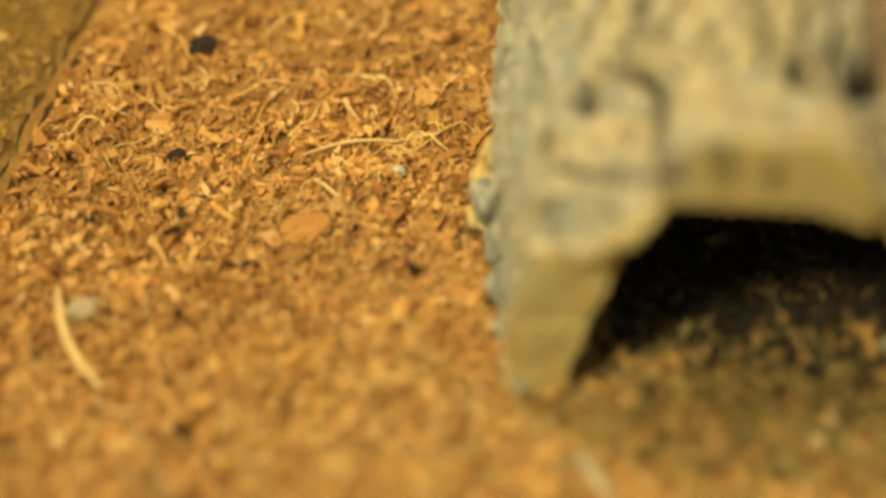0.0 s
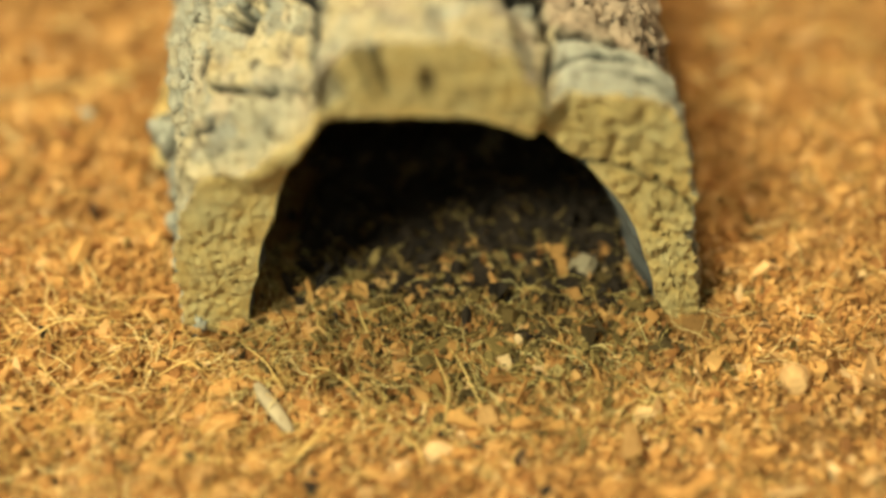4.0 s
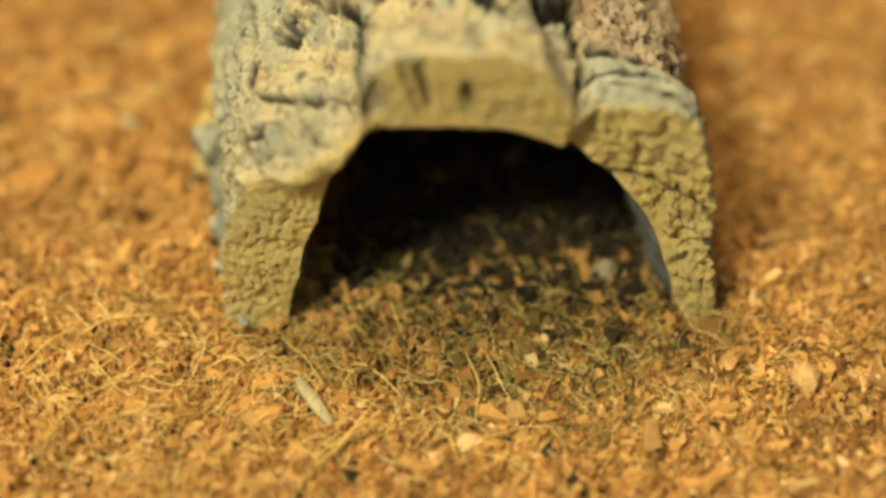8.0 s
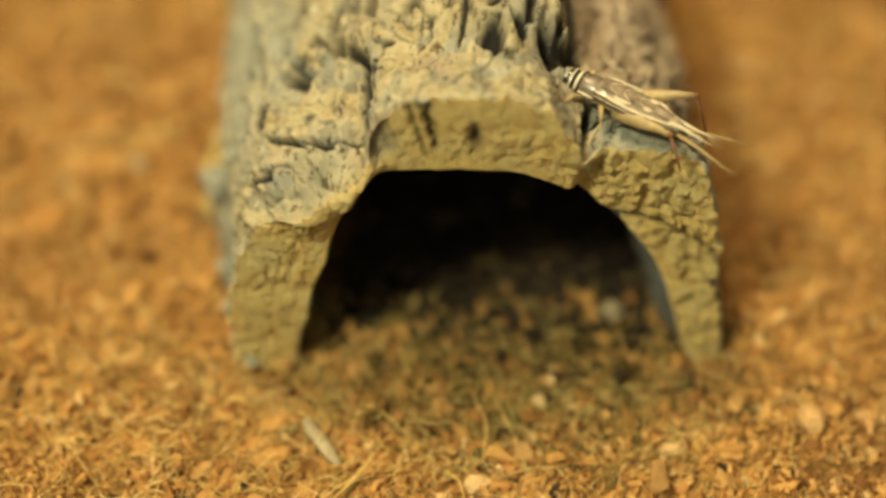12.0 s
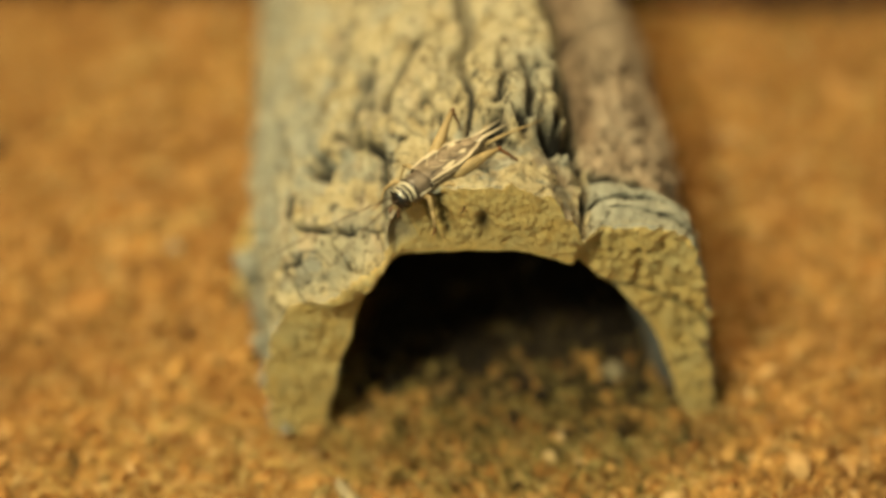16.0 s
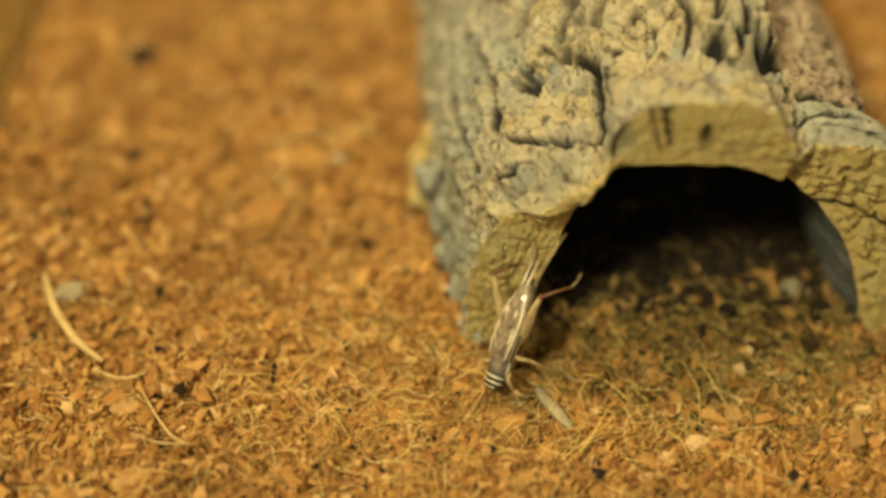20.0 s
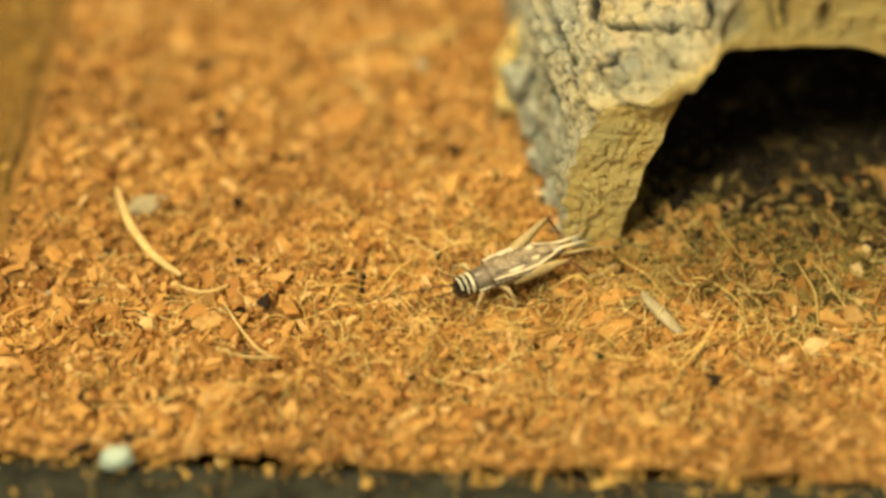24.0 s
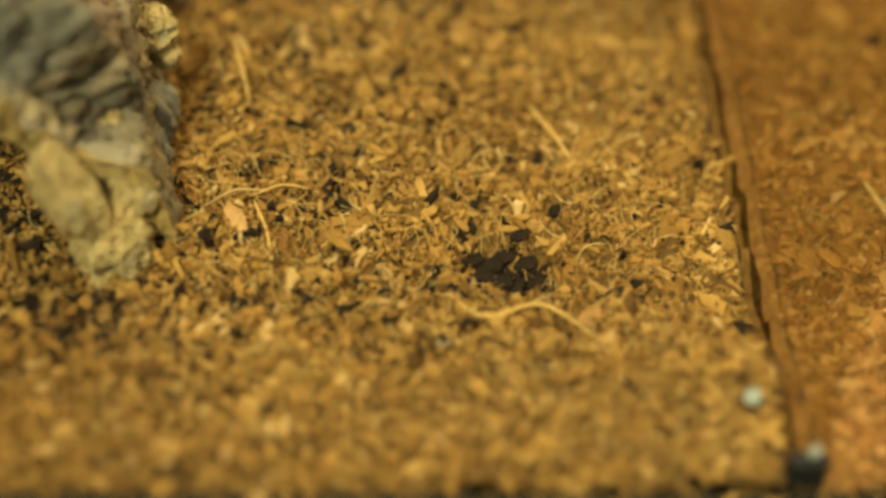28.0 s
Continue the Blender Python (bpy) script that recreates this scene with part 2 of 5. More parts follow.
def bark_outer():
    """Grey weathered cork bark with cream, ochre and pinkish patches; the zones come from the mesh."""
    m, nt, bsdf = material("weathered_bark", 0.88)
    zone = nt.nodes.new("ShaderNodeVertexColor")
    zone.layer_name = "zone"
    sep = nt.nodes.new("ShaderNodeSeparateColor")
    nt.links.new(zone.outputs["Color"], sep.inputs["Color"])
    grey = ramp(nt, noise_at(nt, 190, 7, 0.72, (1, 0.5, 1)),
                [(0.30, (0.07, 0.062, 0.05)), (0.37, (0.26, 0.225, 0.155)), (0.47, (0.44, 0.385, 0.265)), (0.62, (0.64, 0.575, 0.42))])
    blue = ramp(nt, noise_at(nt, 330, 6, 0.72, (1, 0.45, 1)), [(0.3, (0.11, 0.12, 0.105)), (0.65, (0.55, 0.55, 0.47))])
    flake = flakes(nt, 420, (1, 0.55, 1))
    grey = mix(nt, 0.55, grey, ramp(nt, flake, [(0.0, (0.09, 0.085, 0.075)), (0.2, (0.24, 0.205, 0.14)), (0.45, (0.46, 0.40, 0.26)), (0.7, (0.54, 0.40, 0.25)), (0.85, (0.24, 0.25, 0.23)), (1.0, (0.70, 0.63, 0.44))]))
    blue_plate = ramp(nt, noise_at(nt, 420, 6, 0.7, (1, 0.4, 1)), [(0.3, (0.13, 0.13, 0.11)), (0.5, (0.38, 0.37, 0.30)), (0.7, (0.56, 0.53, 0.42))])
    cream = ramp(nt, noise_at(nt, 380, 6, 0.72), [(0.28, (0.27, 0.18, 0.08)), (0.42, (0.50, 0.39, 0.21)), (0.58, (0.66, 0.55, 0.34)), (0.72, (0.50, 0.44, 0.35))])
    pink = ramp(nt, noise_at(nt, 260, 6, 0.7), [(0.3, (0.24, 0.17, 0.115)), (0.6, (0.53, 0.39, 0.27))])
    c = mix(nt, ramp(nt, noise_at(nt, 75, 4, 0.6), [(0.50, (0, 0, 0)), (0.66, (0.7, 0.7, 0.7))]), grey, blue)
    c = mix(nt, zone.outputs["Alpha"], blue_plate, c)
    c = mix(nt, sep.outputs["Red"], c, cream)
    c = mix(nt, sep.outputs["Green"], c, pink)
    specks = ramp(nt, noise_at(nt, 820, 5, 0.7, (1, 0.5, 1)), [(0.37, (0.16, 0.14, 0.11)), (0.43, (1, 1, 1))])
    c = mix(nt, 0.85, c, specks, "MULTIPLY")
    # blue zone: shade of cracks, pits and recesses, put into the colour
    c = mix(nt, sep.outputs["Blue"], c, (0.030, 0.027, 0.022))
    nt.links.new(c, bsdf.inputs["Base Color"])
    rough = mix(nt, 0.35, noise_at(nt, 800, 8, 0.8, (1, 0.45, 1)), flake)
    relief(nt, bsdf, rough, 1.0, 0.0011)
    return m


def cork_cut():
    m, nt, bsdf = material("cut_cork", 0.9)
    c = ramp(nt, noise_at(nt, 230, 6, 0.7), [(0.22, (0.84, 0.53, 0.15)), (0.40, (0.96, 0.675, 0.24)), (0.7, (0.96, 0.77, 0.36))])
    pores = ramp(nt, noise_at(nt, 1300, 5, 0.68, (1.5, 1, 0.8)), [(0.37, (0.25, 0.18, 0.10)), (0.45, (1, 1, 1))])
    rings = ramp(nt, noise_at(nt, 160, 3, 0.6, (3.0, 1, 0.3)), [(0.34, (0.62, 0.55, 0.45)), (0.5, (1, 1, 1))])
    zone = nt.nodes.new("ShaderNodeVertexColor")
    zone.layer_name = "zone"
    sep = nt.nodes.new("ShaderNodeSeparateColor")
    nt.links.new(zone.outputs["Color"], sep.inputs["Color"])
    c = mix(nt, 0.22, mix(nt, 0.15, c, rings, "MULTIPLY"), pores, "MULTIPLY")
    c = mix(nt, sep.outputs["Red"], c, (0.88, 0.70, 0.32))
    weathered = ramp(nt, noise_at(nt, 330, 6, 0.7), [(0.3, (0.24, 0.21, 0.14)), (0.6, (0.70, 0.60, 0.38))])
    c = mix(nt, sep.outputs["Green"], c, weathered)
    # blue zone: groove depth darkens the colour, painting its shade
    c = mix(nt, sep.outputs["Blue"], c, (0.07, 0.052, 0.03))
    nt.links.new(c, bsdf.inputs["Base Color"])
    relief(nt, bsdf, noise_at(nt, 1100, 7, 0.78, (1.3, 1, 0.9)), 1.0, 0.0014)
    return m


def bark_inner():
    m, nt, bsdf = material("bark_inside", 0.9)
    # darker than bare cork: part of the hollow's shade is in this colour
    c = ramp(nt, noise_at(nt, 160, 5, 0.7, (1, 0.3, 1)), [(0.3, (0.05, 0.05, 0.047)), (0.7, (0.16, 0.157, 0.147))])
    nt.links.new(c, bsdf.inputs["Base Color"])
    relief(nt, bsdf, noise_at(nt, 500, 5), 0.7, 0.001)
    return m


def simple(name, colour, rough=0.6, spread=0.25, scale=400, metal=0.0, coat=0.0):
    m, nt, bsdf = material(name, rough)
    lo, hi = tuple(c * (1 - spread) for c in colour), tuple(min(c * (1 + spread), 0.9) for c in colour)
    nt.links.new(ramp(nt, noise_at(nt, scale, 4), [(0.3, lo), (0.7, hi)]), bsdf.inputs["Base Color"])
    bsdf.inputs["Metallic"].default_value = metal
    bsdf.inputs["Coat Weight"].default_value = coat
    relief(nt, bsdf, noise_at(nt, scale * 2, 3), 0.2, 0.0002)
    return m


def glass():
    """Clear glass with coir dust film, thickest near the bedding to paint grazing haze too."""
    m, nt, bsdf = material("tank_glass", 0.02)
    nt.nodes.remove(bsdf)
    clear = node(nt, "ShaderNodeBsdfTransparent", Color=(0.84, 0.83, 0.74, 1))
    gloss = node(nt, "ShaderNodeBsdfGlossy", Color=(1, 1, 1, 1), Roughness=0.08)
    facing = nt.nodes.new("ShaderNodeLayerWeight")
    fresnel = nt.nodes.new("ShaderNodeMath")
    fresnel.operation = "POWER"
    fresnel.inputs[1].default_value = 5.0
    nt.links.new(facing.outputs["Facing"], fresnel.inputs[0])
    weak = nt.nodes.new("ShaderNodeMath")
    weak.operation = "MULTIPLY"
    weak.inputs[1].default_value = 0.4
    nt.links.new(fresnel.outputs["Value"], weak.inputs[0])
    sheen = nt.nodes.new("ShaderNodeMixShader")
    nt.links.new(weak.outputs["Value"], sheen.inputs["Fac"])
    nt.links.new(clear.outputs["BSDF"], sheen.inputs[1])
    nt.links.new(gloss.outputs["BSDF"], sheen.inputs[2])
    film = node(nt, "ShaderNodeBsdfTranslucent", Color=(0.80, 0.52, 0.20, 1))
    co = nt.nodes.new("ShaderNodeTexCoord")
    sep = nt.nodes.new("ShaderNodeSeparateXYZ")
    nt.links.new(co.outputs["Object"], sep.inputs["Vector"])
    level = nt.nodes.new("ShaderNodeMapRange")
    for key, value in (("From Min", -0.002), ("From Max", 0.035), ("To Min", 0.26), ("To Max", 0.07)):
        level.inputs[key].default_value = value
    nt.links.new(sep.outputs["Z"], level.inputs["Value"])
    streak = ramp(nt, noise_at(nt, 70, 4, 0.6, (1, 0.35, 2.2)), [(0.3, (0.45, 0.45, 0.45)), (0.7, (1, 1, 1))])
    amount = mix(nt, 1.0, level.outputs["Result"], streak, "MULTIPLY")
    both = nt.nodes.new("ShaderNodeMixShader")
    nt.links.new(amount, both.inputs["Fac"])
    nt.links.new(sheen.outputs["Shader"], both.inputs[1])
    nt.links.new(film.outputs["BSDF"], both.inputs[2])
    nt.links.new(both.outputs["Shader"], nt.nodes["Material Output"].inputs["Surface"])
    return m


BARK, CUT, INSIDE, GLASS = bark_outer(), cork_cut(), bark_inner(), glass()
BLACK = simple("black_silicone", (0.016, 0.017, 0.017), 0.5)
RAIL = simple("dusty_black_rail", (0.020, 0.019, 0.013), 0.95, 0.7, 260)
BACKING = simple("dark_brown_backing", (0.12, 0.055, 0.022), 0.8, 0.4, 60)
TABLE = simple("table_top", (0.18, 0.12, 0.07), 0.6, 0.2, 20)
PLASTER = simple("brown_board", (0.17, 0.14, 0.095), 0.9, 0.3, 40)
SEAM = simple("soil_seam", (0.055, 0.026, 0.012), 0.85, 0.6, 200)
def crumbly():
    m, nt, bsdf = material("crumbly_cork", 0.9)
    c = ramp(nt, noise_at(nt, 110, 5, 0.65), [(0.34, (0.16, 0.11, 0.06)), (0.385, (0.46, 0.32, 0.14)), (0.43, (0.70, 0.53, 0.23)), (0.58, (0.80, 0.64, 0.30)), (0.70, (0.72, 0.64, 0.46))])
    pores = ramp(nt, noise_at(nt, 900, 5, 0.7), [(0.36, (0.25, 0.2, 0.14)), (0.46, (1, 1, 1))])
    nt.links.new(mix(nt, 0.7, c, pores, "MULTIPLY"), bsdf.inputs["Base Color"])
    relief(nt, bsdf, noise_at(nt, 900, 7, 0.75), 1.0, 0.001)
    return m


CRUMBLE = crumbly()
STRAW = simple("pale_straw", (0.54, 0.37, 0.155), 0.55, 0.2)
PALE = simple("pale_husk", (0.31, 0.245, 0.15), 0.75, 0.3)
HUSK = simple("flat_husk_chip", (0.42, 0.235, 0.08), 0.8, 0.3)
PELLET = simple("white_pellet", (0.37, 0.43, 0.39), 0.5, 0.2)
# for dark soil lumps, and for crumbs that paint shade into the beds
SOIL_AND_SHADE = simple("dark_soil_and_shade", (0.022, 0.014, 0.008), 0.95, 0.6, 300)

# ---- the tank: its front runs along u, its glass divider along v ----
TURN = radians(-4.3)
CORNER = (-11.78, 0.0)


def tank(u, v):
    return CORNER[0] + u * math.cos(TURN) - v * math.sin(TURN), CORNER[1] + u * math.sin(TURN) + v * math.cos(TURN)


def tank_uv(x, y):
    dx, dy = x - CORNER[0], y - CORNER[1]
    return dx * math.cos(TURN) + dy * math.sin(TURN), -dx * math.sin(TURN) + dy * math.cos(TURN)


TANK_POSE = Matrix.Translation((CORNER[0] * CM, CORNER[1] * CM, 0)) @ Matrix.Rotation(TURN, 4, "Z")
FRONT, REAR, LEFT_END, RIGHT_END = -3.45, 12.6, -19.0, 26.0


def ground_height(x, y):
    """The lie of the coir."""
    x, y = np.asarray(x, float), np.asarray(y, float)
    u, v = tank_uv(x, y)
    h = 0.10 * fractal(x * 0.35, y * 0.35, 0, 5, 2) + 0.07 * fractal(x * 1.4, y * 1.4, 0, 9, 3)
    h = h + np.where(u < 0, 0.42 * np.exp(-((u + 0.7) / 1.6) ** 2 - ((v + 1.9) / 0.9) ** 2), 0)
    h = h - np.where(u < 0, 0.38 * np.exp(-((x + 14.95) / 0.68) ** 4 - ((y - 0.33 + 0.12 * np.sin(5 * x)) / 0.5) ** 4) * (1 + 0.3 * vnoise(x * 4, y * 4, 0, 91)), 0)
    h = h + np.where(u < 0, 0.14 * fractal(x * 2.1, y * 2.6, 0, 77, 3), 0.11 * fractal(x * 2.4, y * 2.4, 0, 78, 3))
    h = h - np.where(u < 0, 0.25 * np.exp(-((x + 16.15) / 0.16) ** 2 - ((y - 0.12) / 0.16) ** 2), 0)
    return h


def bed(name, u0, u1, material_, label):
    us, vs = np.arange(u0, u1 + 0.01, 0.11), np.arange(FRONT, REAR + 0.01, 0.11)
    uu, vv = np.meshgrid(us, vs)
    x, y = tank(uu, vv)
    z = ground_height(x, y) + 0.05 * fractal(x * 6, y * 6, 0, 21, 2)
    me = raw_mesh(name, np.stack([x, y, z], -1).reshape(-1, 3), grid_faces(len(vs), len(us)), material_)
    return tagged(new(name, me), label, "ground", kind="structure")


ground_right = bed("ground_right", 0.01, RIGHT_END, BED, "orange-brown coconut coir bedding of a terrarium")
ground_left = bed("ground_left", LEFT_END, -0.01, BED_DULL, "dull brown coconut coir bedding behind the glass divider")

for name, lo, hi, mat, label, cat in (
        ("table", (-52, -62, -6.6), (66, 50, -5.0), TABLE, "brown table top under the glass tank", "table"),
        ("tank_floor", (LEFT_END, FRONT, -4.99), (RIGHT_END, REAR, -4.5), GLASS, "glass floor of the terrarium", "floor"),
        ("wall_back", (LEFT_END, REAR, -4.99), (RIGHT_END, REAR + 0.8, 9.0), BACKING, "dark red-brown panel behind the coir", "wall"),
        ("wall_left", (LEFT_END - 0.5, FRONT, -4.99), (LEFT_END, REAR, 9.0), BACKING, "dark brown side panel of the terrarium", "wall"),
        ("wall_right", (RIGHT_END, FRONT, -4.99), (RIGHT_END + 0.5, REAR, 9.0), BACKING, "dark brown side panel of the terrarium", "wall"),
        ("front_rail", (LEFT_END, FRONT - 1.3, -4.99), (RIGHT_END, FRONT - 0.02, 0.0), RAIL, "dusty black rail along the open front of the terrarium", "rail")):
    ob = tagged(new(name, box_mesh(name, lo, hi, mat, 0.12)), label, cat, kind="structure")
    ob.matrix_basis = TANK_POSE

# unseen boards, added to keep low light off the bark and beds
for name, lo, hi in (("light_screen_front", (-56, -52, -4.99), (44, -50, 3)), ("light_screen_back", (-56, 36, -4.99), (44, 38, 58)),
                     ("light_screen_left", (-56, -49.99, -4.99), (-54, 35.99, 58)), ("light_screen_right", (42, -49.99, -4.99), (44, 35.99, 58))):
    tagged(new(name, box_mesh(name, lo, hi, PLASTER, 0.2)), "unseen brown board added to block light round the terrarium", "wall", kind="structure")

divider = tagged(empty("glass_divider", TANK_POSE), "clear dusty glass pane between two beds of coir", "glass pane", kind="structure")
pane = part("pane", box_mesh("pane", (-0.2, FRONT + 0.25, -0.35), (0.2, REAR - 0.01, 16.0), GLASS), divider)
pane.visible_shadow = False
part("edge_strip", box_mesh("edge_strip", (-0.24, FRONT - 0.01, -4.4), (0.24, FRONT + 0.24, 0.45), BLACK, 0.06), divider, "black silicone strip")


def bead():
    """The uneven dark seam of soil and silicone along the foot of the pane."""
    vs = np.linspace(FRONT + 0.3, REAR - 0.1, 240)
    rows = []
    for k, off in enumerate((-0.30, -0.25, -0.205, 0.205, 0.25, 0.30)):
        x, y = tank(np.full_like(vs, off), vs)
        lift = (0.0, 0.03, 0.05, 0.05, 0.03, 0.0)[k]
        z = ground_height(x, y) - 0.03 + lift * (0.9 + 0.9 * fractal(vs * 2.2, k * 3.1, 0, 31, 3))
        rows.append(np.stack([np.full_like(vs, off), vs, z], -1))
    quads = np.concatenate([grid_faces(3, 240), grid_faces(3, 240, 720)])
    return raw_mesh("seam", np.concatenate(rows), quads, SEAM)


part("seam", bead(), divider, "dark soil seam along the glass")

# ---- cork bark hides ----
FOOT = (0.0, 1.0)          # the point round which the arch is drawn
OUTER = [(-3.42, -0.5), (-3.44, 0.4), (-3.42, 1.46), (-3.28, 2.46), (-3.1, 3.0), (-2.85, 3.42), (-2.3, 3.62), (-1.66, 3.74),
         (-1.46, 4.3), (-1.2, 4.66), (-0.9, 4.80), (-0.39, 4.86), (0.28, 4.82), (0.72, 4.60), (0.98, 4.2), (1.16, 3.80),
         (1.45, 3.82), (1.95, 3.80), (2.45, 3.70), (2.72, 3.45), (2.86, 3.0), (2.98, 2.34), (3.0, 1.55), (3.14, 0.8), (3.2, 0.2), (3.18, -0.5)]
INNER = [(-2.72, -0.5), (-2.60, 0.07), (-2.41, 0.96), (-2.13, 1.98), (-1.77, 3.02), (-1.53, 3.44), (-0.94, 3.60), (-0.24, 3.68),
         (0.36, 3.60), (0.82, 3.36), (1.38, 2.90), (1.84, 2.36), (2.21, 1.80), (2.47, 1.10), (2.66, 0.33), (2.80, -0.5)]
LIP = [(-3.42, -0.5), (-3.44, 0.4), (-3.40, 1.46), (-3.30, 2.2), (-3.0, 2.62), (-2.7, 2.85), (-2.3, 3.05), (-1.9, 3.36), (-1.58, 3.60)]
BEHIND = [(-3.55, -0.5), (-3.62, 0.6), (-3.70, 1.6), (-3.52, 2.6), (-3.15, 3.3), (-2.6, 3.85), (-2.0, 4.32), (-1.3, 4.78),
          (-0.4, 5.15), (0.45, 5.25), (0.95, 5.0), (1.10, 4.3), (1.28, 3.95), (1.9, 3.72), (2.4, 3.35), (2.8, 2.7), (2.98, 1.9), (3.05, 1.0), (3.12, 0.2), (3.1, -0.5)]


def polar(points, wide=1.0, tall=1.0, flare=0.0):
    """Angles, rising from the left foot over the top to the right foot, and radii round FOOT."""
    p = np.array(points) * (wide, tall)
    p[:, 0] += flare * np.sign(p[:, 0]) * np.clip(1 - p[:, 1] / 3.6, 0, 1.1)
    p = p - FOOT
    a = np.unwrap(np.arctan2(p[:, 1], p[:, 0]) % (2 * math.pi))
    return math.pi - a, np.hypot(p[:, 0], p[:, 1])


def groove(a, y, path, width, depth):
    """How deep a crack along the path of (angle, y) cuts at a place."""
    best = np.full(a.shape, 9.0)
    for (a0, y0), (a1, y1) in zip(path, path[1:]):
        dx, dy = (a1 - a0) * 3.4, y1 - y0
        px, py = (a - a0) * 3.4, y - y0
        t = np.clip((px * dx + py * dy) / (dx * dx + dy * dy + 1e-9), 0, 1)
        best = np.minimum(best, np.hypot(px - t * dx, py - t * dy))
    return depth * np.exp(-(best / width) ** 2)


def deg(*pairs):
    """A crack's path from pairs of degrees (0 at the left, 90 on top) and y."""
    return [(radians(a), y) for a, y in pairs]


CRACKS = [(deg((33, 0.5), (36, 0.46), (39, 0.52)), 0.03, 0.1),
          (deg((43, 0.80), (46, 0.70), (49, 0.73), (52, 0.62), (56, 0.60), (59, 0.5), (61, 0.72)), 0.04, 0.26),
          (deg((40, 0.95), (45, 0.75)), 0.04, 0.2),
          (deg((61, 0.45), (62, 0.8), (63, 1.5), (60, 1.9)), 0.08, 0.3),
          (deg((112, 0.45), (113, 0.8), (111, 1.6), (112, 2.6), (113, 5)), 0.06, 0.22),
          (deg((114.5, 0.60), (117, 0.78), (120, 0.95), (124, 1.06), (128, 1.02), (132, 0.86), (137, 0.80)), 0.035, 0.16),
          (deg((118.5, 0.84), (121, 0.88), (124.5, 0.90), (128.5, 0.97)), 0.03, 0.16),
          (deg((122, 0.98), (125.5, 0.99)), 0.06, 0.26),
          (deg((119, 0.5), (124, 0.58), (129, 0.5), (133, 0.52)), 0.025, 0.08),
          (deg((131, 0.42), (134.5, 0.36), (137, 0.40), (141, 0.28)), 0.05, 0.22),
          (deg((136, 0.75), (139, 0.6), (140, 0.4)), 0.03, 0.14),
          (deg((115, 1.3), (122, 1.36), (130, 1.3), (139, 1.36)), 0.05, 0.2),
          (deg((8, 0.4), (12, 1.4), (9, 2.4), (13, 3.6)), 0.08, 0.25),
          (deg((22, 0.7), (25, 1.7), (22, 2.9), (26, 4.5)), 0.07, 0.25),
          (deg((36, 1.2), (39, 2.1), (36, 3.4)), 0.06, 0.2),
          (deg((58, 2.35), (62, 2.7), (66, 3.3)), 0.08, 0.25),
          (deg((67, 2.3), (70, 2.6), (73, 3.0), (77, 3.4)), 0.08, 0.25),
          (deg((50, 2.9), (54, 3.4), (57, 4.2)), 0.09, 0.25),
          (deg((97, 1.35), (98, 1.9), (97, 2.6)), 0.05, 0.22),
          (deg((103, 1.3), (104, 1.9), (103.5, 2.7)), 0.05, 0.24),
          (deg((84, 1.25), (86, 1.7), (85, 2.4)), 0.05, 0.2),
          (deg((91, 1.4), (92.5, 2.0), (92, 2.7)), 0.04, 0.18),
          (deg((108, 1.25), (108.5, 1.9), (109.5, 3.0)), 0.10, 0.34),
          (deg((84, 2.6), (87, 3.2), (86, 4.2)), 0.08, 0.3)]
PITS = [(46.5, 1.9, 0.17, 0.40), (48.5, 1.78, 0.09, 0.2), (57.5, 2.1, 0.13, 0.36), (90.5, 1.12, 0.13, 0.30), (101, 1.25, 0.12, 0.35), (106, 1.35, 0.14, 0.35), (70, 1.55, 0.06, 0.12), (95, 1.2, 0.08, 0.2),
        (120, 1.9, 0.06, 0.14), (126, 1.75, 0.06, 0.14), (136, 1.8, 0.08, 0.18), (123, 2.6, 0.07, 0.16), (66, 1.3, 0.05, 0.1), (76, 2.15, 0.09, 0.2), (84, 2.5, 0.1, 0.2)]


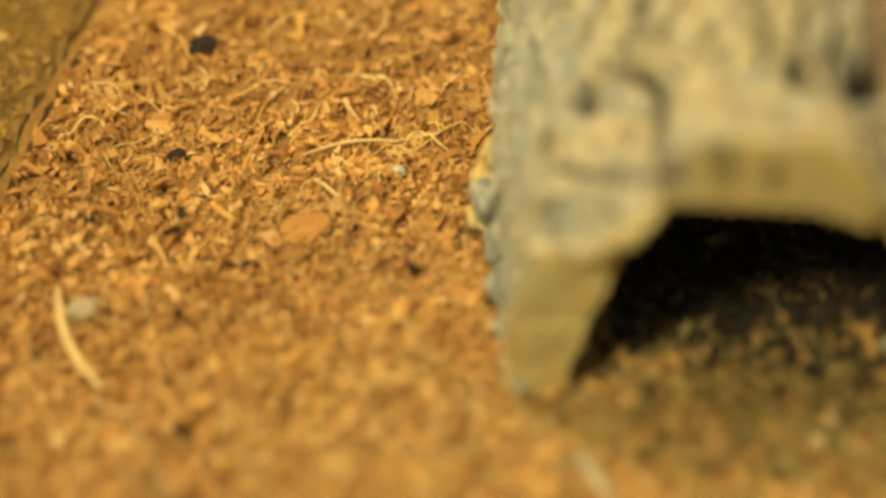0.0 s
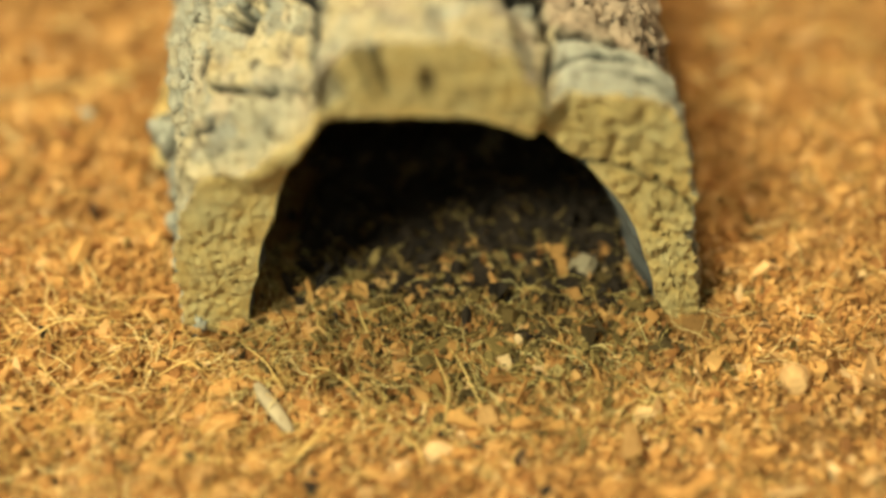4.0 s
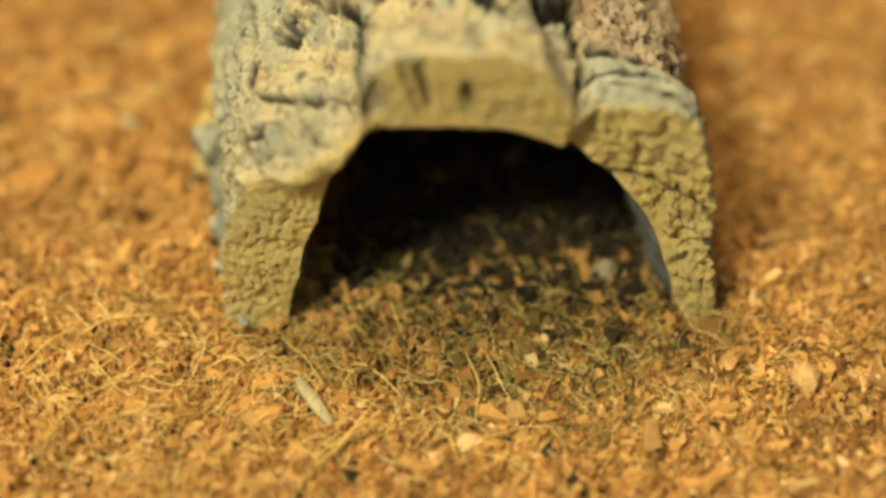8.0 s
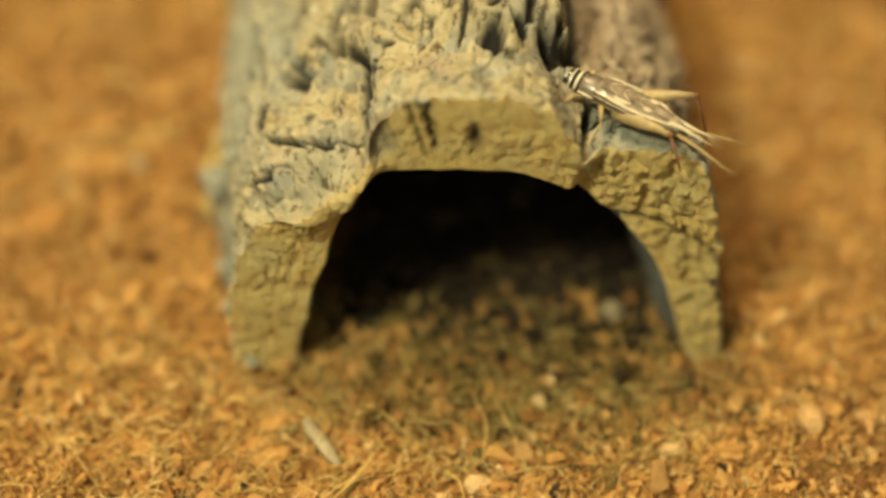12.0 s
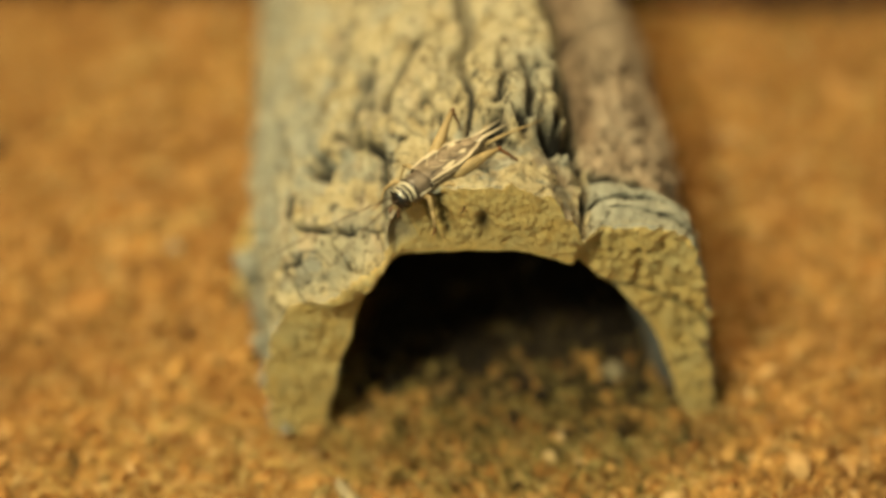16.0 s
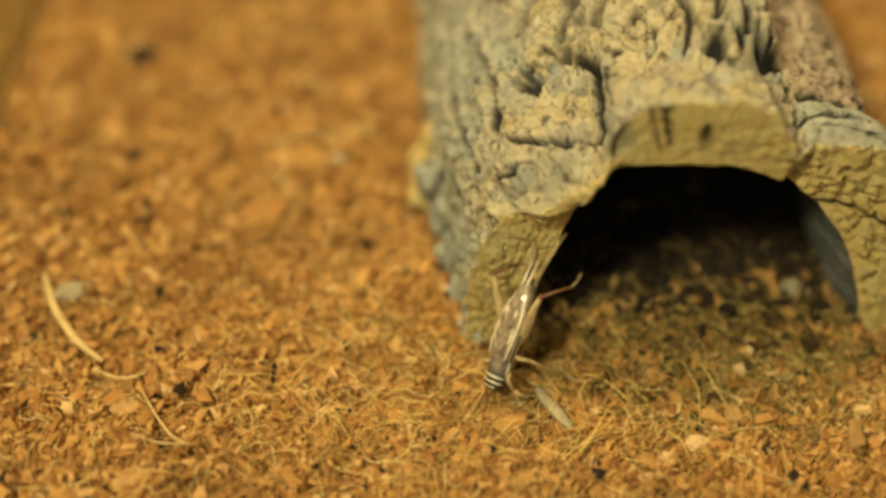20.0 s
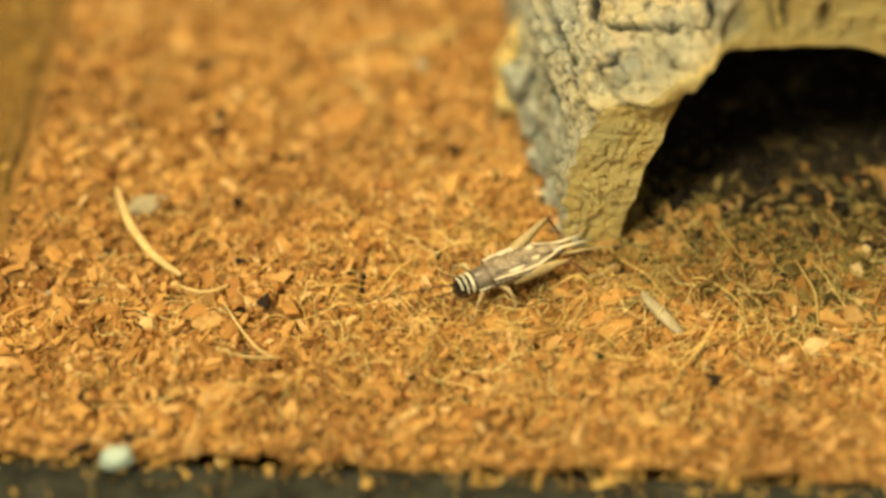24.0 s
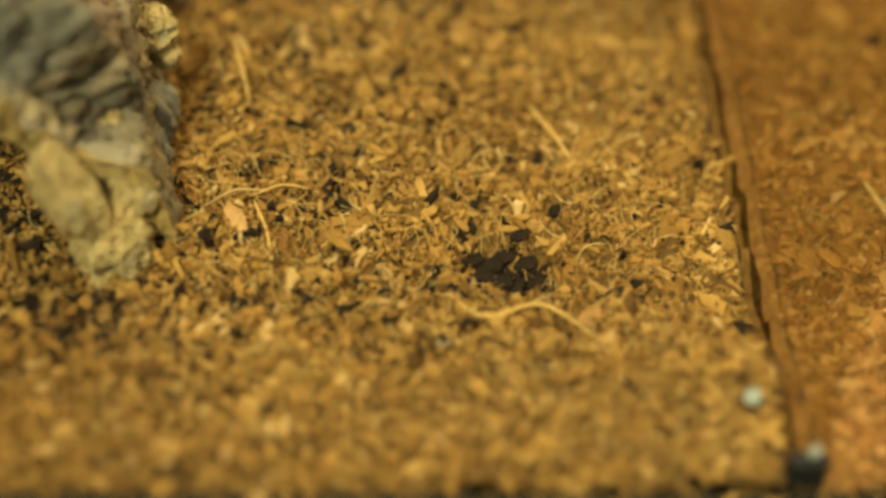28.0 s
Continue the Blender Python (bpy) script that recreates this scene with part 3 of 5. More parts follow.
def hide(name, seed, length, m, label, fine=True, outer=(1.0, 1.0), inner=(1.0, 1.0)):
    n_a, near, far = (420, 210, 90) if fine else (200, 100, 50)
    a_lo, a_hi = radians(-23.5), radians(205)
    a = np.linspace(a_lo, a_hi, n_a)
    ys = np.concatenate([np.linspace(0, 4.4, near), np.linspace(4.4, length, far)[1:]])
    ao, ro = polar(OUTER, *outer)
    ab, rb = polar(BEHIND, *outer)
    ai, ri = polar(INNER, *inner)
    x_in = np.interp(a, ai, ri)
    aa, yy = np.meshgrid(a, ys)
    wob = aa * 3.4
    al, rl = polar(LIP + [p for p in OUTER if p[0] > -1.5], *outer)
    lip = 1 - step01(0.0, 0.65, yy)
    front, back = np.interp(aa, ao, ro) * (1 - lip) + np.interp(aa, al, rl) * lip, np.interp(aa, ab, rb)
    back = back - np.where(yy > 5, 0.02 * (yy - 5), 0)
    crumbs = fractal(wob * 7, yy * 6, 5, seed + 80, 4, 0.6)
    tag0 = cells(wob * 1.2, yy * 1.2, seed + 70)[2]
    steep = step01(radians(80), radians(88), aa)
    ragged = yy + 0.25 * fractal(wob * 1.3, yy * 0.8, 3, seed, 3) + 0.12 * (tag0 - 0.5)
    turnover = step01(0.8, 2.9, ragged) * (1 - steep) + step01(0.95, 1.5, ragged) * steep
    sag = 0.40 * step01(0.2, 1.8, yy) * step01(radians(66), radians(75), aa) * (1 - step01(radians(100), radians(111), aa))
    r = front * (1 - turnover) + back * turnover - sag * (1 - turnover)
    flutes = fractal(wob * 2.6, yy * 0.55, 1, seed + 40, 4, 0.55)
    lumps = fractal(wob * 1.1, yy * 1.1, 2, seed + 60, 4)
    plate = step01(radians(113), radians(116), aa) * (1 - step01(radians(143), radians(149), aa)) * (1 - step01(1.2, 1.4, yy))
    hood = step01(radians(63), radians(67), aa) * (1 - step01(radians(107), radians(111), aa)) * (1 - step01(0.95, 1.25, ragged))
    calm = (1 - 0.82 * plate) * (1 - 0.62 * hood) * (0.55 + 0.25 * step01(1.2, 2.6, yy))
    edge_calm = (0.6 + 0.4 * step01(0, 0.4, yy)) * calm
    r = r + edge_calm * (0.07 * lumps - 0.09 * np.abs(flutes) + 0.03) + 0.045 * crumbs * step01(-0.1, 0.3, yy) * (1 - 0.85 * plate)
    warp = 0.25 * fractal(wob * 2, yy * 2, 6, seed + 33, 3)
    f1, f2, tag = cells(wob * 1.5 + warp, yy * 0.85 + warp, seed + 12)
    g1, g2, tag2 = cells(wob * 4.2 + warp, yy * 2.8 + warp, seed + 13)
    seams = 1 - step01(0.0, 0.09, f2 - f1)
    hair = 1 - step01(0.0, 0.10, g2 - g1)
    grain = np.abs(fractal(wob * 15, yy * 3.4, 4, seed + 55, 3, 0.6))
    r = r + edge_calm * (0.12 * (tag - 0.5) + 0.085 * (tag2 - 0.5) - 0.10 * seams - 0.055 * hair) - 0.022 * grain * (0.4 + 0.6 * step01(0, 0.3, yy))
    plates = np.round(2.2 * fractal(wob * 1.7, yy * 1.2, 7, seed + 90, 3)) / 2.2
    r = r + 0.05 * plates * edge_calm
    # seams and cracks get painted shade that grows with their depth
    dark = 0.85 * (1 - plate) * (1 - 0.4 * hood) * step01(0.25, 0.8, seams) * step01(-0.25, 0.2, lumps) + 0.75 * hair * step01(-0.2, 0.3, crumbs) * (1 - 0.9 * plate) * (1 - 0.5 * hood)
    if fine:
        shake = 0.014 * fractal(wob * 3.5, yy * 3.5, 8, seed, 4, 0.6)
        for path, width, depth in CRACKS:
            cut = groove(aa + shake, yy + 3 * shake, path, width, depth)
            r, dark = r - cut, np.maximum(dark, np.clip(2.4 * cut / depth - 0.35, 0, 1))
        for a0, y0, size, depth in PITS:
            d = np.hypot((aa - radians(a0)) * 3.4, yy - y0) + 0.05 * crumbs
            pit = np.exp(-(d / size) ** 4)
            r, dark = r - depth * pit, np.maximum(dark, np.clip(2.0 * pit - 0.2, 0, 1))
    else:
        thin = step01(radians(105), radians(115), aa) * (1 - step01(radians(164), radians(172), aa)) * (1 - step01(0.5, 1.4, yy + 0.2 * crumbs))
        r = r * (1 - thin) + (x_in[None] + 0.55 + 0.1 * crumbs) * thin
        recess = step01(radians(108), radians(118), aa) * (1 - step01(radians(166), radians(174), aa))
        # the set-back recess is darkened in colour as well, for its shade
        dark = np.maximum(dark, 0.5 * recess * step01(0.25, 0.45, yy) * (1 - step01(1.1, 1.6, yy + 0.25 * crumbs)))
    low = step01(-radians(4), radians(10), aa) * (1 - step01(radians(172), radians(186), aa))
    r = r + (1 - step01(0, 0.4, yy)) * (0.05 * fractal(wob * 8, 0.3, yy * 5, seed + 66, 3, 0.6) + 0.03 * (cells(wob * 7, yy * 7, seed + 67)[2] - 0.5))
    r = np.maximum(r, x_in[None] + 0.10 + 0.05 * low)
    drift = -0.055 * np.maximum(yy - 1.0, 0)
    edge_y = 0.045 * fractal(a * 5.1, 1.7, 0, seed + 3, 4) - 0.16 * step01(radians(32), radians(35), a) * (1 - step01(radians(56), radians(61), a)) - 0.12 * np.exp(-((a - radians(88)) / 0.35) ** 2) + 0.28 * step01(radians(112), radians(118), a)
    y_shift = 0.06 * step01(0.3, 1.0, yy) * fractal(wob * 2.3, yy * 1.9, 9, seed + 21, 4)
    rim = 0.04 * fractal(a * 26, 0.4, 0, seed + 6, 3)
    y_place = yy + y_shift + (1 - step01(0, 1.2, yy)) * edge_y[None] + (1 - step01(0, 0.25, yy)) * rim[None]
    x = FOOT[0] - r * np.cos(aa) + drift
    z = FOOT[1] + r * np.sin(aa)
    thing = empty(name, m)
    tagged(thing, label, "bark")
    me = raw_mesh("outer_bark", np.stack([x, y_place, z], -1).reshape(-1, 3), grid_faces(len(ys), n_a), BARK)
    cream = step01(0.48, 0.62, tag2 + 0.35 * crumbs + 0.35 * lumps) * 0.85 * (1 - 0.9 * plate)
    cream = np.maximum(cream, 0.6 * hood * step01(-0.2, 0.3, crumbs + 0.5 * lumps))
    cream = np.maximum(cream, (1 - step01(0.05, 0.35, yy + 0.1 * crumbs)) * 0.75 * step01(0.0, 0.4, crumbs + 0.3))
    cream = np.maximum(cream, turnover * (1 - step01(3.0, 5.5, yy)) * step01(radians(64), radians(72), aa) * (1 - step01(radians(104), radians(110), aa)) * 0.55)
    ledge = (0.45 + 0.5 * step01(-0.3, 0.4, crumbs)) * step01(radians(27), radians(31), aa) * (1 - step01(radians(59), radians(63), aa)) * (1 - step01(0.12, 0.34, yy + 0.12 * crumbs))
    cream = np.maximum(cream, 0.95 * ledge)
    blush = 0.5 * hood * step01(0.0, 0.5, fractal(wob * 2.2, yy * 2.2, 11, seed + 95, 3))
    pink = blush + step01(radians(111), radians(114), aa) * step01(1.25, 1.5, yy) * (1 - step01(radians(150), radians(170), aa)) * 0.85
    slate = step01(radians(58), radians(61), aa) * (1 - step01(radians(66), radians(69), aa)) * (1 - step01(1.1, 1.6, yy)) * step01(-0.5, 0.0, crumbs)
    ridge = step01(radians(88), radians(96), aa) * (1 - step01(radians(110), radians(112), aa)) * step01(1.0, 1.3, yy) * (1 - step01(2.4, 3.4, yy))
    slate = np.maximum(np.maximum(0.85 * plate, 0.7 * ridge * step01(-0.3, 0.2, lumps)), 0.75 * slate)
    slate = np.maximum(slate, 0.75 * (1 - step01(0, radians(16), aa - radians(14) - radians(24) * step01(0.9, 2.2, yy))))
    cream, pink = cream * (1 - 0.7 * slate), np.clip(pink, 0, 1)
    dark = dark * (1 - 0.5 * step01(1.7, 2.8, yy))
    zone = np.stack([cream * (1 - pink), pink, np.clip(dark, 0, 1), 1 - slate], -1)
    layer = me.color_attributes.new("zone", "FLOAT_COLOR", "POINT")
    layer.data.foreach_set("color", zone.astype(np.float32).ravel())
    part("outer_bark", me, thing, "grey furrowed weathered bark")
    # the cut end, between the inner and the outer edge
    t = np.linspace(0, 1, 44)[:, None]
    r_edge = r[0][None]
    rr = x_in[None] * (1 - t) + r_edge * t
    inside_y = edge_y + 0.03 * vnoise(a * 9, 3.3, 0, seed) + 0.10 + 0.16 * step01(radians(32), radians(35), a) * (1 - step01(radians(46), radians(50), a))
    px, pz = -rr * np.cos(a)[None], rr * np.sin(a)[None]
    k1, k2, _ = cells(px * 5.5 + 0.2 * vnoise(px * 4, pz * 4, 0, seed), pz * 5.5, seed + 4)
    right = step01(radians(108), radians(118), a)[None]
    skin = fractal(px * (8 - 2 * right), pz * 6, 0, seed + 8, 5, 0.68) - 1.1 * right * (k1 * 1.6 - 0.7)
    q1 = cells(rr * 7.5 + 0.15 * vnoise(px * 3, pz * 3, 0, seed), a[None] * 16 + 0 * rr, seed + 5)[0]
    leg_rows = (1 - step01(radians(46), radians(58), a))[None]
    skin = skin * (1 - 0.4 * (1 - right)) - 1.2 * leg_rows * (1 - step01(0.1, 0.42, q1))
    fine_pits = cells(px * 17 + 0.4 * vnoise(px * 9, pz * 9, 0, seed), pz * 13, seed + 14)[0]
    skin = skin - 0.55 * (1 - step01(0.12, 0.4, fine_pits)) + 0.35 * fractal(px * 24, pz * 24, 0, seed + 15, 2)
    rugged = 0.042 + 0.034 * right
    yc = inside_y[None] * (1 - t) + edge_y[None] * t + rim[None] * t**7 - np.sin(t * math.pi) ** 0.5 * (0.03 + rugged * skin)
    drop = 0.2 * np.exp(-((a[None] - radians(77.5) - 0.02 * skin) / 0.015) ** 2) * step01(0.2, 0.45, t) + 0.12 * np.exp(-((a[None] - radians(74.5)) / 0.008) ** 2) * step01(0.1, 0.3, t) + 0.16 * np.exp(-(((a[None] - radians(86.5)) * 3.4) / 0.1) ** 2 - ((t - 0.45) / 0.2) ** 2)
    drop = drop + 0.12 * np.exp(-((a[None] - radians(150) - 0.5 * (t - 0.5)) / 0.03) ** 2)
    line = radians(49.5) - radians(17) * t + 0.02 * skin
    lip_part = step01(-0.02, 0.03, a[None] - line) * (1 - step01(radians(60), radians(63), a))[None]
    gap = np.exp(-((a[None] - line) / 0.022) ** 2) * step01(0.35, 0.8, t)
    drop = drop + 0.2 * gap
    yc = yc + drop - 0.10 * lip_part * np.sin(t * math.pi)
    flank = step01(radians(61), radians(63), a)[None] * (1 - step01(radians(67), radians(70), a + 0.05 * skin[5]))[None] * step01(0.3, 0.5, t)
    yc = yc + 0.12 * flank
    xc, zc = FOOT[0] - rr * np.cos(a)[None] + 0 * t, FOOT[1] + rr * np.sin(a)[None] + 0 * t
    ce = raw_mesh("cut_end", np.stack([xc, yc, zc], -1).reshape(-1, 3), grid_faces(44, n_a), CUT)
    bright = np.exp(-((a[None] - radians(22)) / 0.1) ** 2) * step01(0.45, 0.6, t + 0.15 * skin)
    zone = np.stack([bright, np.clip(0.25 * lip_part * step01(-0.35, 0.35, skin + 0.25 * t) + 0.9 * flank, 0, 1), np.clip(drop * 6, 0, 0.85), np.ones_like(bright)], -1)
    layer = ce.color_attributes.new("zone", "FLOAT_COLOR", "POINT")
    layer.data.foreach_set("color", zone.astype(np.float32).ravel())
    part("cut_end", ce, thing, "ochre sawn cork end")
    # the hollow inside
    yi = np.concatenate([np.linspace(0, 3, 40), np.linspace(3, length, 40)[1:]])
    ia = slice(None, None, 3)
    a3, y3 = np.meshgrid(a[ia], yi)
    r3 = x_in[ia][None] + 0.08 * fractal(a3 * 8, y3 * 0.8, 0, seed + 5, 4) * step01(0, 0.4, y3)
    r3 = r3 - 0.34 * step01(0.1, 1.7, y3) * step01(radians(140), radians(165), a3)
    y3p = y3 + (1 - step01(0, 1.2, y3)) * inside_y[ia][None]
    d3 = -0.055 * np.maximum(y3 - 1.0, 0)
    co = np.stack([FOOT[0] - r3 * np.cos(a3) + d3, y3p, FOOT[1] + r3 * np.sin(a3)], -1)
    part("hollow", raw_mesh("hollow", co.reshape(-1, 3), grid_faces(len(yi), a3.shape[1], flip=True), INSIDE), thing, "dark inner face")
    return thing


bark = hide("cork_bark_hide", 3, 12.3, pose(0, 0, 0), "hollow half log of grey cork bark resting on coir")

left_hide = hide("cork_bark_hide", 51, 8.5, pose(-0.2360, 0.008, -0.002, 0, 0, -1), "pale crumbling half log of cork bark behind the divider",
     fine=False, outer=(1.27, 1.0, 0.2), inner=(0.95, 0.95, 0.75))


def chunk(name, size, seed, material_, squash=(1, 1, 1), rough=0.35, parts=2, smooth=False):
    """A broken lump."""
    bm = bmesh.new()
    bmesh.ops.create_icosphere(bm, subdivisions=parts, radius=1)
    for v in bm.verts:
        k = 1 + rough * noise.fractal(v.co * 1.4 + Vector((seed, 0, 0)), 1.0 if parts < 4 else 0.7, 2.0, parts + 1)
        v.co = Vector([v.co[i] * squash[i] * k * size * CM for i in range(3)])
    return from_bm(name, bm, material_, smooth)


for k, (x, y, z, s) in enumerate(((-3.85, 3.75, 1.15, 0.26), (-3.92, 3.55, 0.72, 0.30), (-3.95, 3.3, 0.30, 0.28), (-3.98, 4.0, 0.5, 0.24))):
    part("broken_edge", chunk("broken_edge", s, 4.0 + 3 * k, CUT, (0.6, 1.0, 1.2), 0.5, 4, True), bark, "yellow broken cork flake").matrix_basis = pose(x * CM, y * CM, z * CM, 15 * k, 20, 40 * k)
for k, (x, y, z, s) in enumerate(((-3.62, 2.5, 0.5, 0.34), (-3.55, 1.7, 0.4, 0.28), (-3.42, 1.0, 0.3, 0.22), (-3.35, 0.5, 0.12, 0.17), (-3.75, 3.1, 0.8, 0.36), (-3.22, 0.12, 0.08, 0.17))):
    part("bark_lump", chunk("bark_lump", s, 7.0 + k, BARK, (0.7, 1.1, 1.2), 0.4, 4, True), bark).matrix_basis = pose(x * CM, y * CM, z * CM, 20 * k, 10, 33 * k)


def knob(name, size, seed, material_, pits):
    """A worn lump of cork, smooth at large and crumbly at small, with dark holes worn into it."""
    bm = bmesh.new()
    bmesh.ops.create_icosphere(bm, subdivisions=6, radius=1)
    for v in bm.verts:
        d = v.co.normalized()
        k = 1 + 0.20 * noise.fractal(d * 1.5 + Vector((seed, 0, 0)), 0.9, 2.0, 3) + 0.10 * noise.fractal(d * 6 + Vector((0, seed, 0)), 0.6, 2.0, 6)
        for way, width, depth in pits:
            k -= depth * math.exp(-((d - Vector(way).normalized()).length / width) ** 2)
        v.co = Vector([d[i] * k * size[i] * CM for i in range(3)])
    return from_bm(name, bm, material_)


for x, y, z, size, seed, tilt, pits in (
        (3.42, 0.02, 0.50, (0.50, 0.46, 0.62), 31.0, (0, 12, 10), [((-0.15, -1, -0.25), 0.22, 0.4)]),
        (2.98, -0.02, 1.45, (0.33, 0.40, 0.85), 33.0, (0, -24, 0), [((0.9, -0.6, 0.3), 0.3, 0.3)]),
        (3.62, 0.50, 1.05, (0.40, 0.42, 0.36), 35.0, (0, 0, 30), []),
        (3.30, -0.08, 0.02, (0.42, 0.36, 0.30), 37.0, (0, 0, 0), []),
        (3.95, 3.00, 1.62, (0.34, 0.30, 0.30), 39.0, (0, 0, 20), [((0.2, -1, 0.1), 0.3, 0.4)]),
        (3.52, 2.85, 1.98, (0.36, 0.30, 0.26), 43.0, (0, 20, 0), []),
        (3.05, 2.70, 2.35, (0.38, 0.30, 0.28), 45.0, (0, 30, 0), [((0, -1, 0), 0.3, 0.4)]),
        (4.12, 2.95, 1.20, (0.20, 0.24, 0.26), 47.0, (0, 0, 0), []),
        (3.30, 1.10, 1.60, (0.34, 0.40, 0.34), 49.0, (0, 10, 0), [((0.3, -1, 0.4), 0.35, 0.45)])):
    part("bark_knob", knob("bark_knob", size, seed, CRUMBLE, pits), left_hide, "pale worn cork lump").matrix_basis = pose(x * CM, y * CM, z * CM, *tilt)
for k, (x, y, z, s) in enumerate(((3.72, 1.1, 0.7, 0.40), (3.80, 1.7, 0.55, 0.38), (3.85, 2.4, 0.6, 0.42), (3.62, 0.75, 0.2, 0.25))):
    part("bark_lump", chunk("bark_lump", s, 41.0 + k, BARK, (0.8, 1.0, 1.1), 0.4, 4, True), left_hide).matrix_basis = pose(x * CM, y * CM, z * CM, 20 * k, 10, 33 * k)


# ---- loose coir ----
rng = np.random.default_rng(11)


def turns(yaw, pitch, roll):
    cy, sy, cp, sp, cr, sr = np.cos(yaw), np.sin(yaw), np.cos(pitch), np.sin(pitch), np.cos(roll), np.sin(roll)
    m = np.empty((len(yaw), 3, 3))
    m[:, 0] = np.stack([cy * cp, cy * sp * sr - sy * cr, cy * sp * cr + sy * sr], -1)
    m[:, 1] = np.stack([sy * cp, sy * sp * sr + cy * cr, sy * sp * cr - cy * sr], -1)
    m[:, 2] = np.stack([-sp, cp * sr, cp * cr], -1)
    return m


CUBE = np.array([(x, y, z) for z in (-1, 1) for y in (-1, 1) for x in (-1, 1)], float)
CUBE_FACES = np.array([(0, 2, 3, 1), (4, 5, 7, 6), (0, 1, 5, 4), (2, 6, 7, 3), (0, 4, 6, 2), (1, 3, 7, 5)])


def in_bark_wall(x, y):
    side = np.abs(x + 0.05) + 0.055 * np.maximum(y - 1, 0) * np.sign(x)
    return (y > -0.05) & (side > 2.75) & (side < 3.35)


def chips(name, u0, u1, bands, material_, label, level=None, patch=None, lift=0.0):
    us, vs, size = [], [], []
    for v0, v1, per, grow in bands:
        n = int((u1 - u0) * (v1 - v0) * per)
        us.append(rng.uniform(u0, u1, n))
        vs.append(rng.uniform(v0, v1, n))
        size.append(grow * np.exp(rng.normal(-2.98, 0.54, n)))
    u, v, s = (np.concatenate(q) for q in (us, vs, size))
    x, y = tank(u, v)
    keep = ~in_bark_wall(x, y)
    if material_ is COIR:       # left out inside the bark, where dark crumbs paint its shade
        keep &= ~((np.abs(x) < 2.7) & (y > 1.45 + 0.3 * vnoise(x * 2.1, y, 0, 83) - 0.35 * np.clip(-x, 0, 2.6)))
    if patch:
        keep &= np.hypot((x - patch[0]) / patch[2], (y - patch[1]) / patch[3]) < np.abs(rng.normal(0.4, 0.4, len(x)))
    x, y, s = x[keep], y[keep], np.clip(s[keep], 0.018, 0.21)
    n = len(x)
    z = lift + rng.uniform(-0.04, 0.10, n) + (ground_height(x, y) if level is None else level)
    jitter = 1 + rng.uniform(-0.6, 0.4, (n, 8, 3))
    jitter[:, 0::2, 1:] *= rng.uniform(0.15, 1.0, (n, 1, 2))
    jitter[:, 1::2, 1:] *= rng.uniform(0.3, 1.0, (n, 1, 2))
    dims = np.stack([s, s * np.where(rng.random(n) < 0.5, 0.25, rng.uniform(0.35, 0.8, n)), s * rng.uniform(0.28, 0.7, n)], -1)
    local = CUBE[None] * jitter * dims[:, None]
    m = turns(rng.uniform(0, 6.28, n), rng.normal(0, 0.7, n), rng.normal(0, 0.9, n))
    co = np.einsum("nij,nkj->nki", m, local) + np.stack([x, y, z], -1)[:, None]
    quads = (np.arange(n)[:, None, None] * 8 + CUBE_FACES[None]).reshape(-1, 4)
    me = raw_mesh(name, co.reshape(-1, 3), quads, material_, smooth=False)
    return tagged(new(name, me), label, "bedding", kind="stuff")


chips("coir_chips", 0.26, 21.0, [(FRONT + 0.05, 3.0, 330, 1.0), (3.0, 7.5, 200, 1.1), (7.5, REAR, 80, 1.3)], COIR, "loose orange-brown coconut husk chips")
chips("coir_chips", -11.5, -0.26, [(FRONT + 0.05, 5.0, 330, 0.95), (5.0, REAR, 80, 1.2)], COIR_DULL, "loose dull brown coconut husk chips")
# sparse dark crumbs draw the shade in gaps between the chips
chips("dark_crumbs", 0.3, 16.0, [(FRONT + 0.05, 4.0, 5, 1.0)], SOIL_AND_SHADE, "dark crumbs for the shaded gaps in the orange bedding")
chips("dark_crumbs", -9.5, -0.3, [(FRONT + 0.05, 6.0, 18, 0.95)], SOIL_AND_SHADE, "dark crumbs for the shaded gaps in the dull bedding")
chips("dark_crumbs", -9.5, -3.6, [(-1.5, 7.0, 34, 1.2)], SOIL_AND_SHADE, "dark crumbs scattered beside the pale bark")
# crumbs darken the ground under the left arch in place of shade
chips("dark_crumbs", -11.4, -8.2, [(-1.4, 3.0, 70, 1.3)], SOIL_AND_SHADE, "dark crumbs standing in for shade under the pale bark")
# olive coir laid where the bark's shadow falls, deepening it in colour
chips("olive_coir", 7.0, 17.0, [(-2.2, 3.5, 620, 1.0)], OLIVE, "olive-brown coir, darkened for the bark's shadow, in its mouth", None, (0.4, 0.3, 3.4, 1.75), 0.035)
chips("darker_coir", 12.6, 21.0, [(FRONT + 0.05, 3.0, 150, 1.0)], COIR_DARKER, "darker brown coir chips beside the bark", None, (5.2, -1.6, 4.2, 2.6), 0.03)
# these crumbs carry the tunnel floor's shade in their colour
chips("dark_crumbs", 9.6, 14.0, [(0.6, 1.4, 40, 0.9), (1.4, 6.0, 560, 1.15), (6.0, 10.0, 200, 1.5)], SOIL_AND_SHADE, "dark crumbs standing in for the shade inside the bark", lift=0.03)
chips("dark_crumbs", -5.0, -1.5, [(-1.0, 2.5, 1000, 0.9)], SOIL_AND_SHADE, "dark crumbs heaped in a hollow of the coir", None, (-14.98, 0.35, 0.72, 0.5), 0.04)
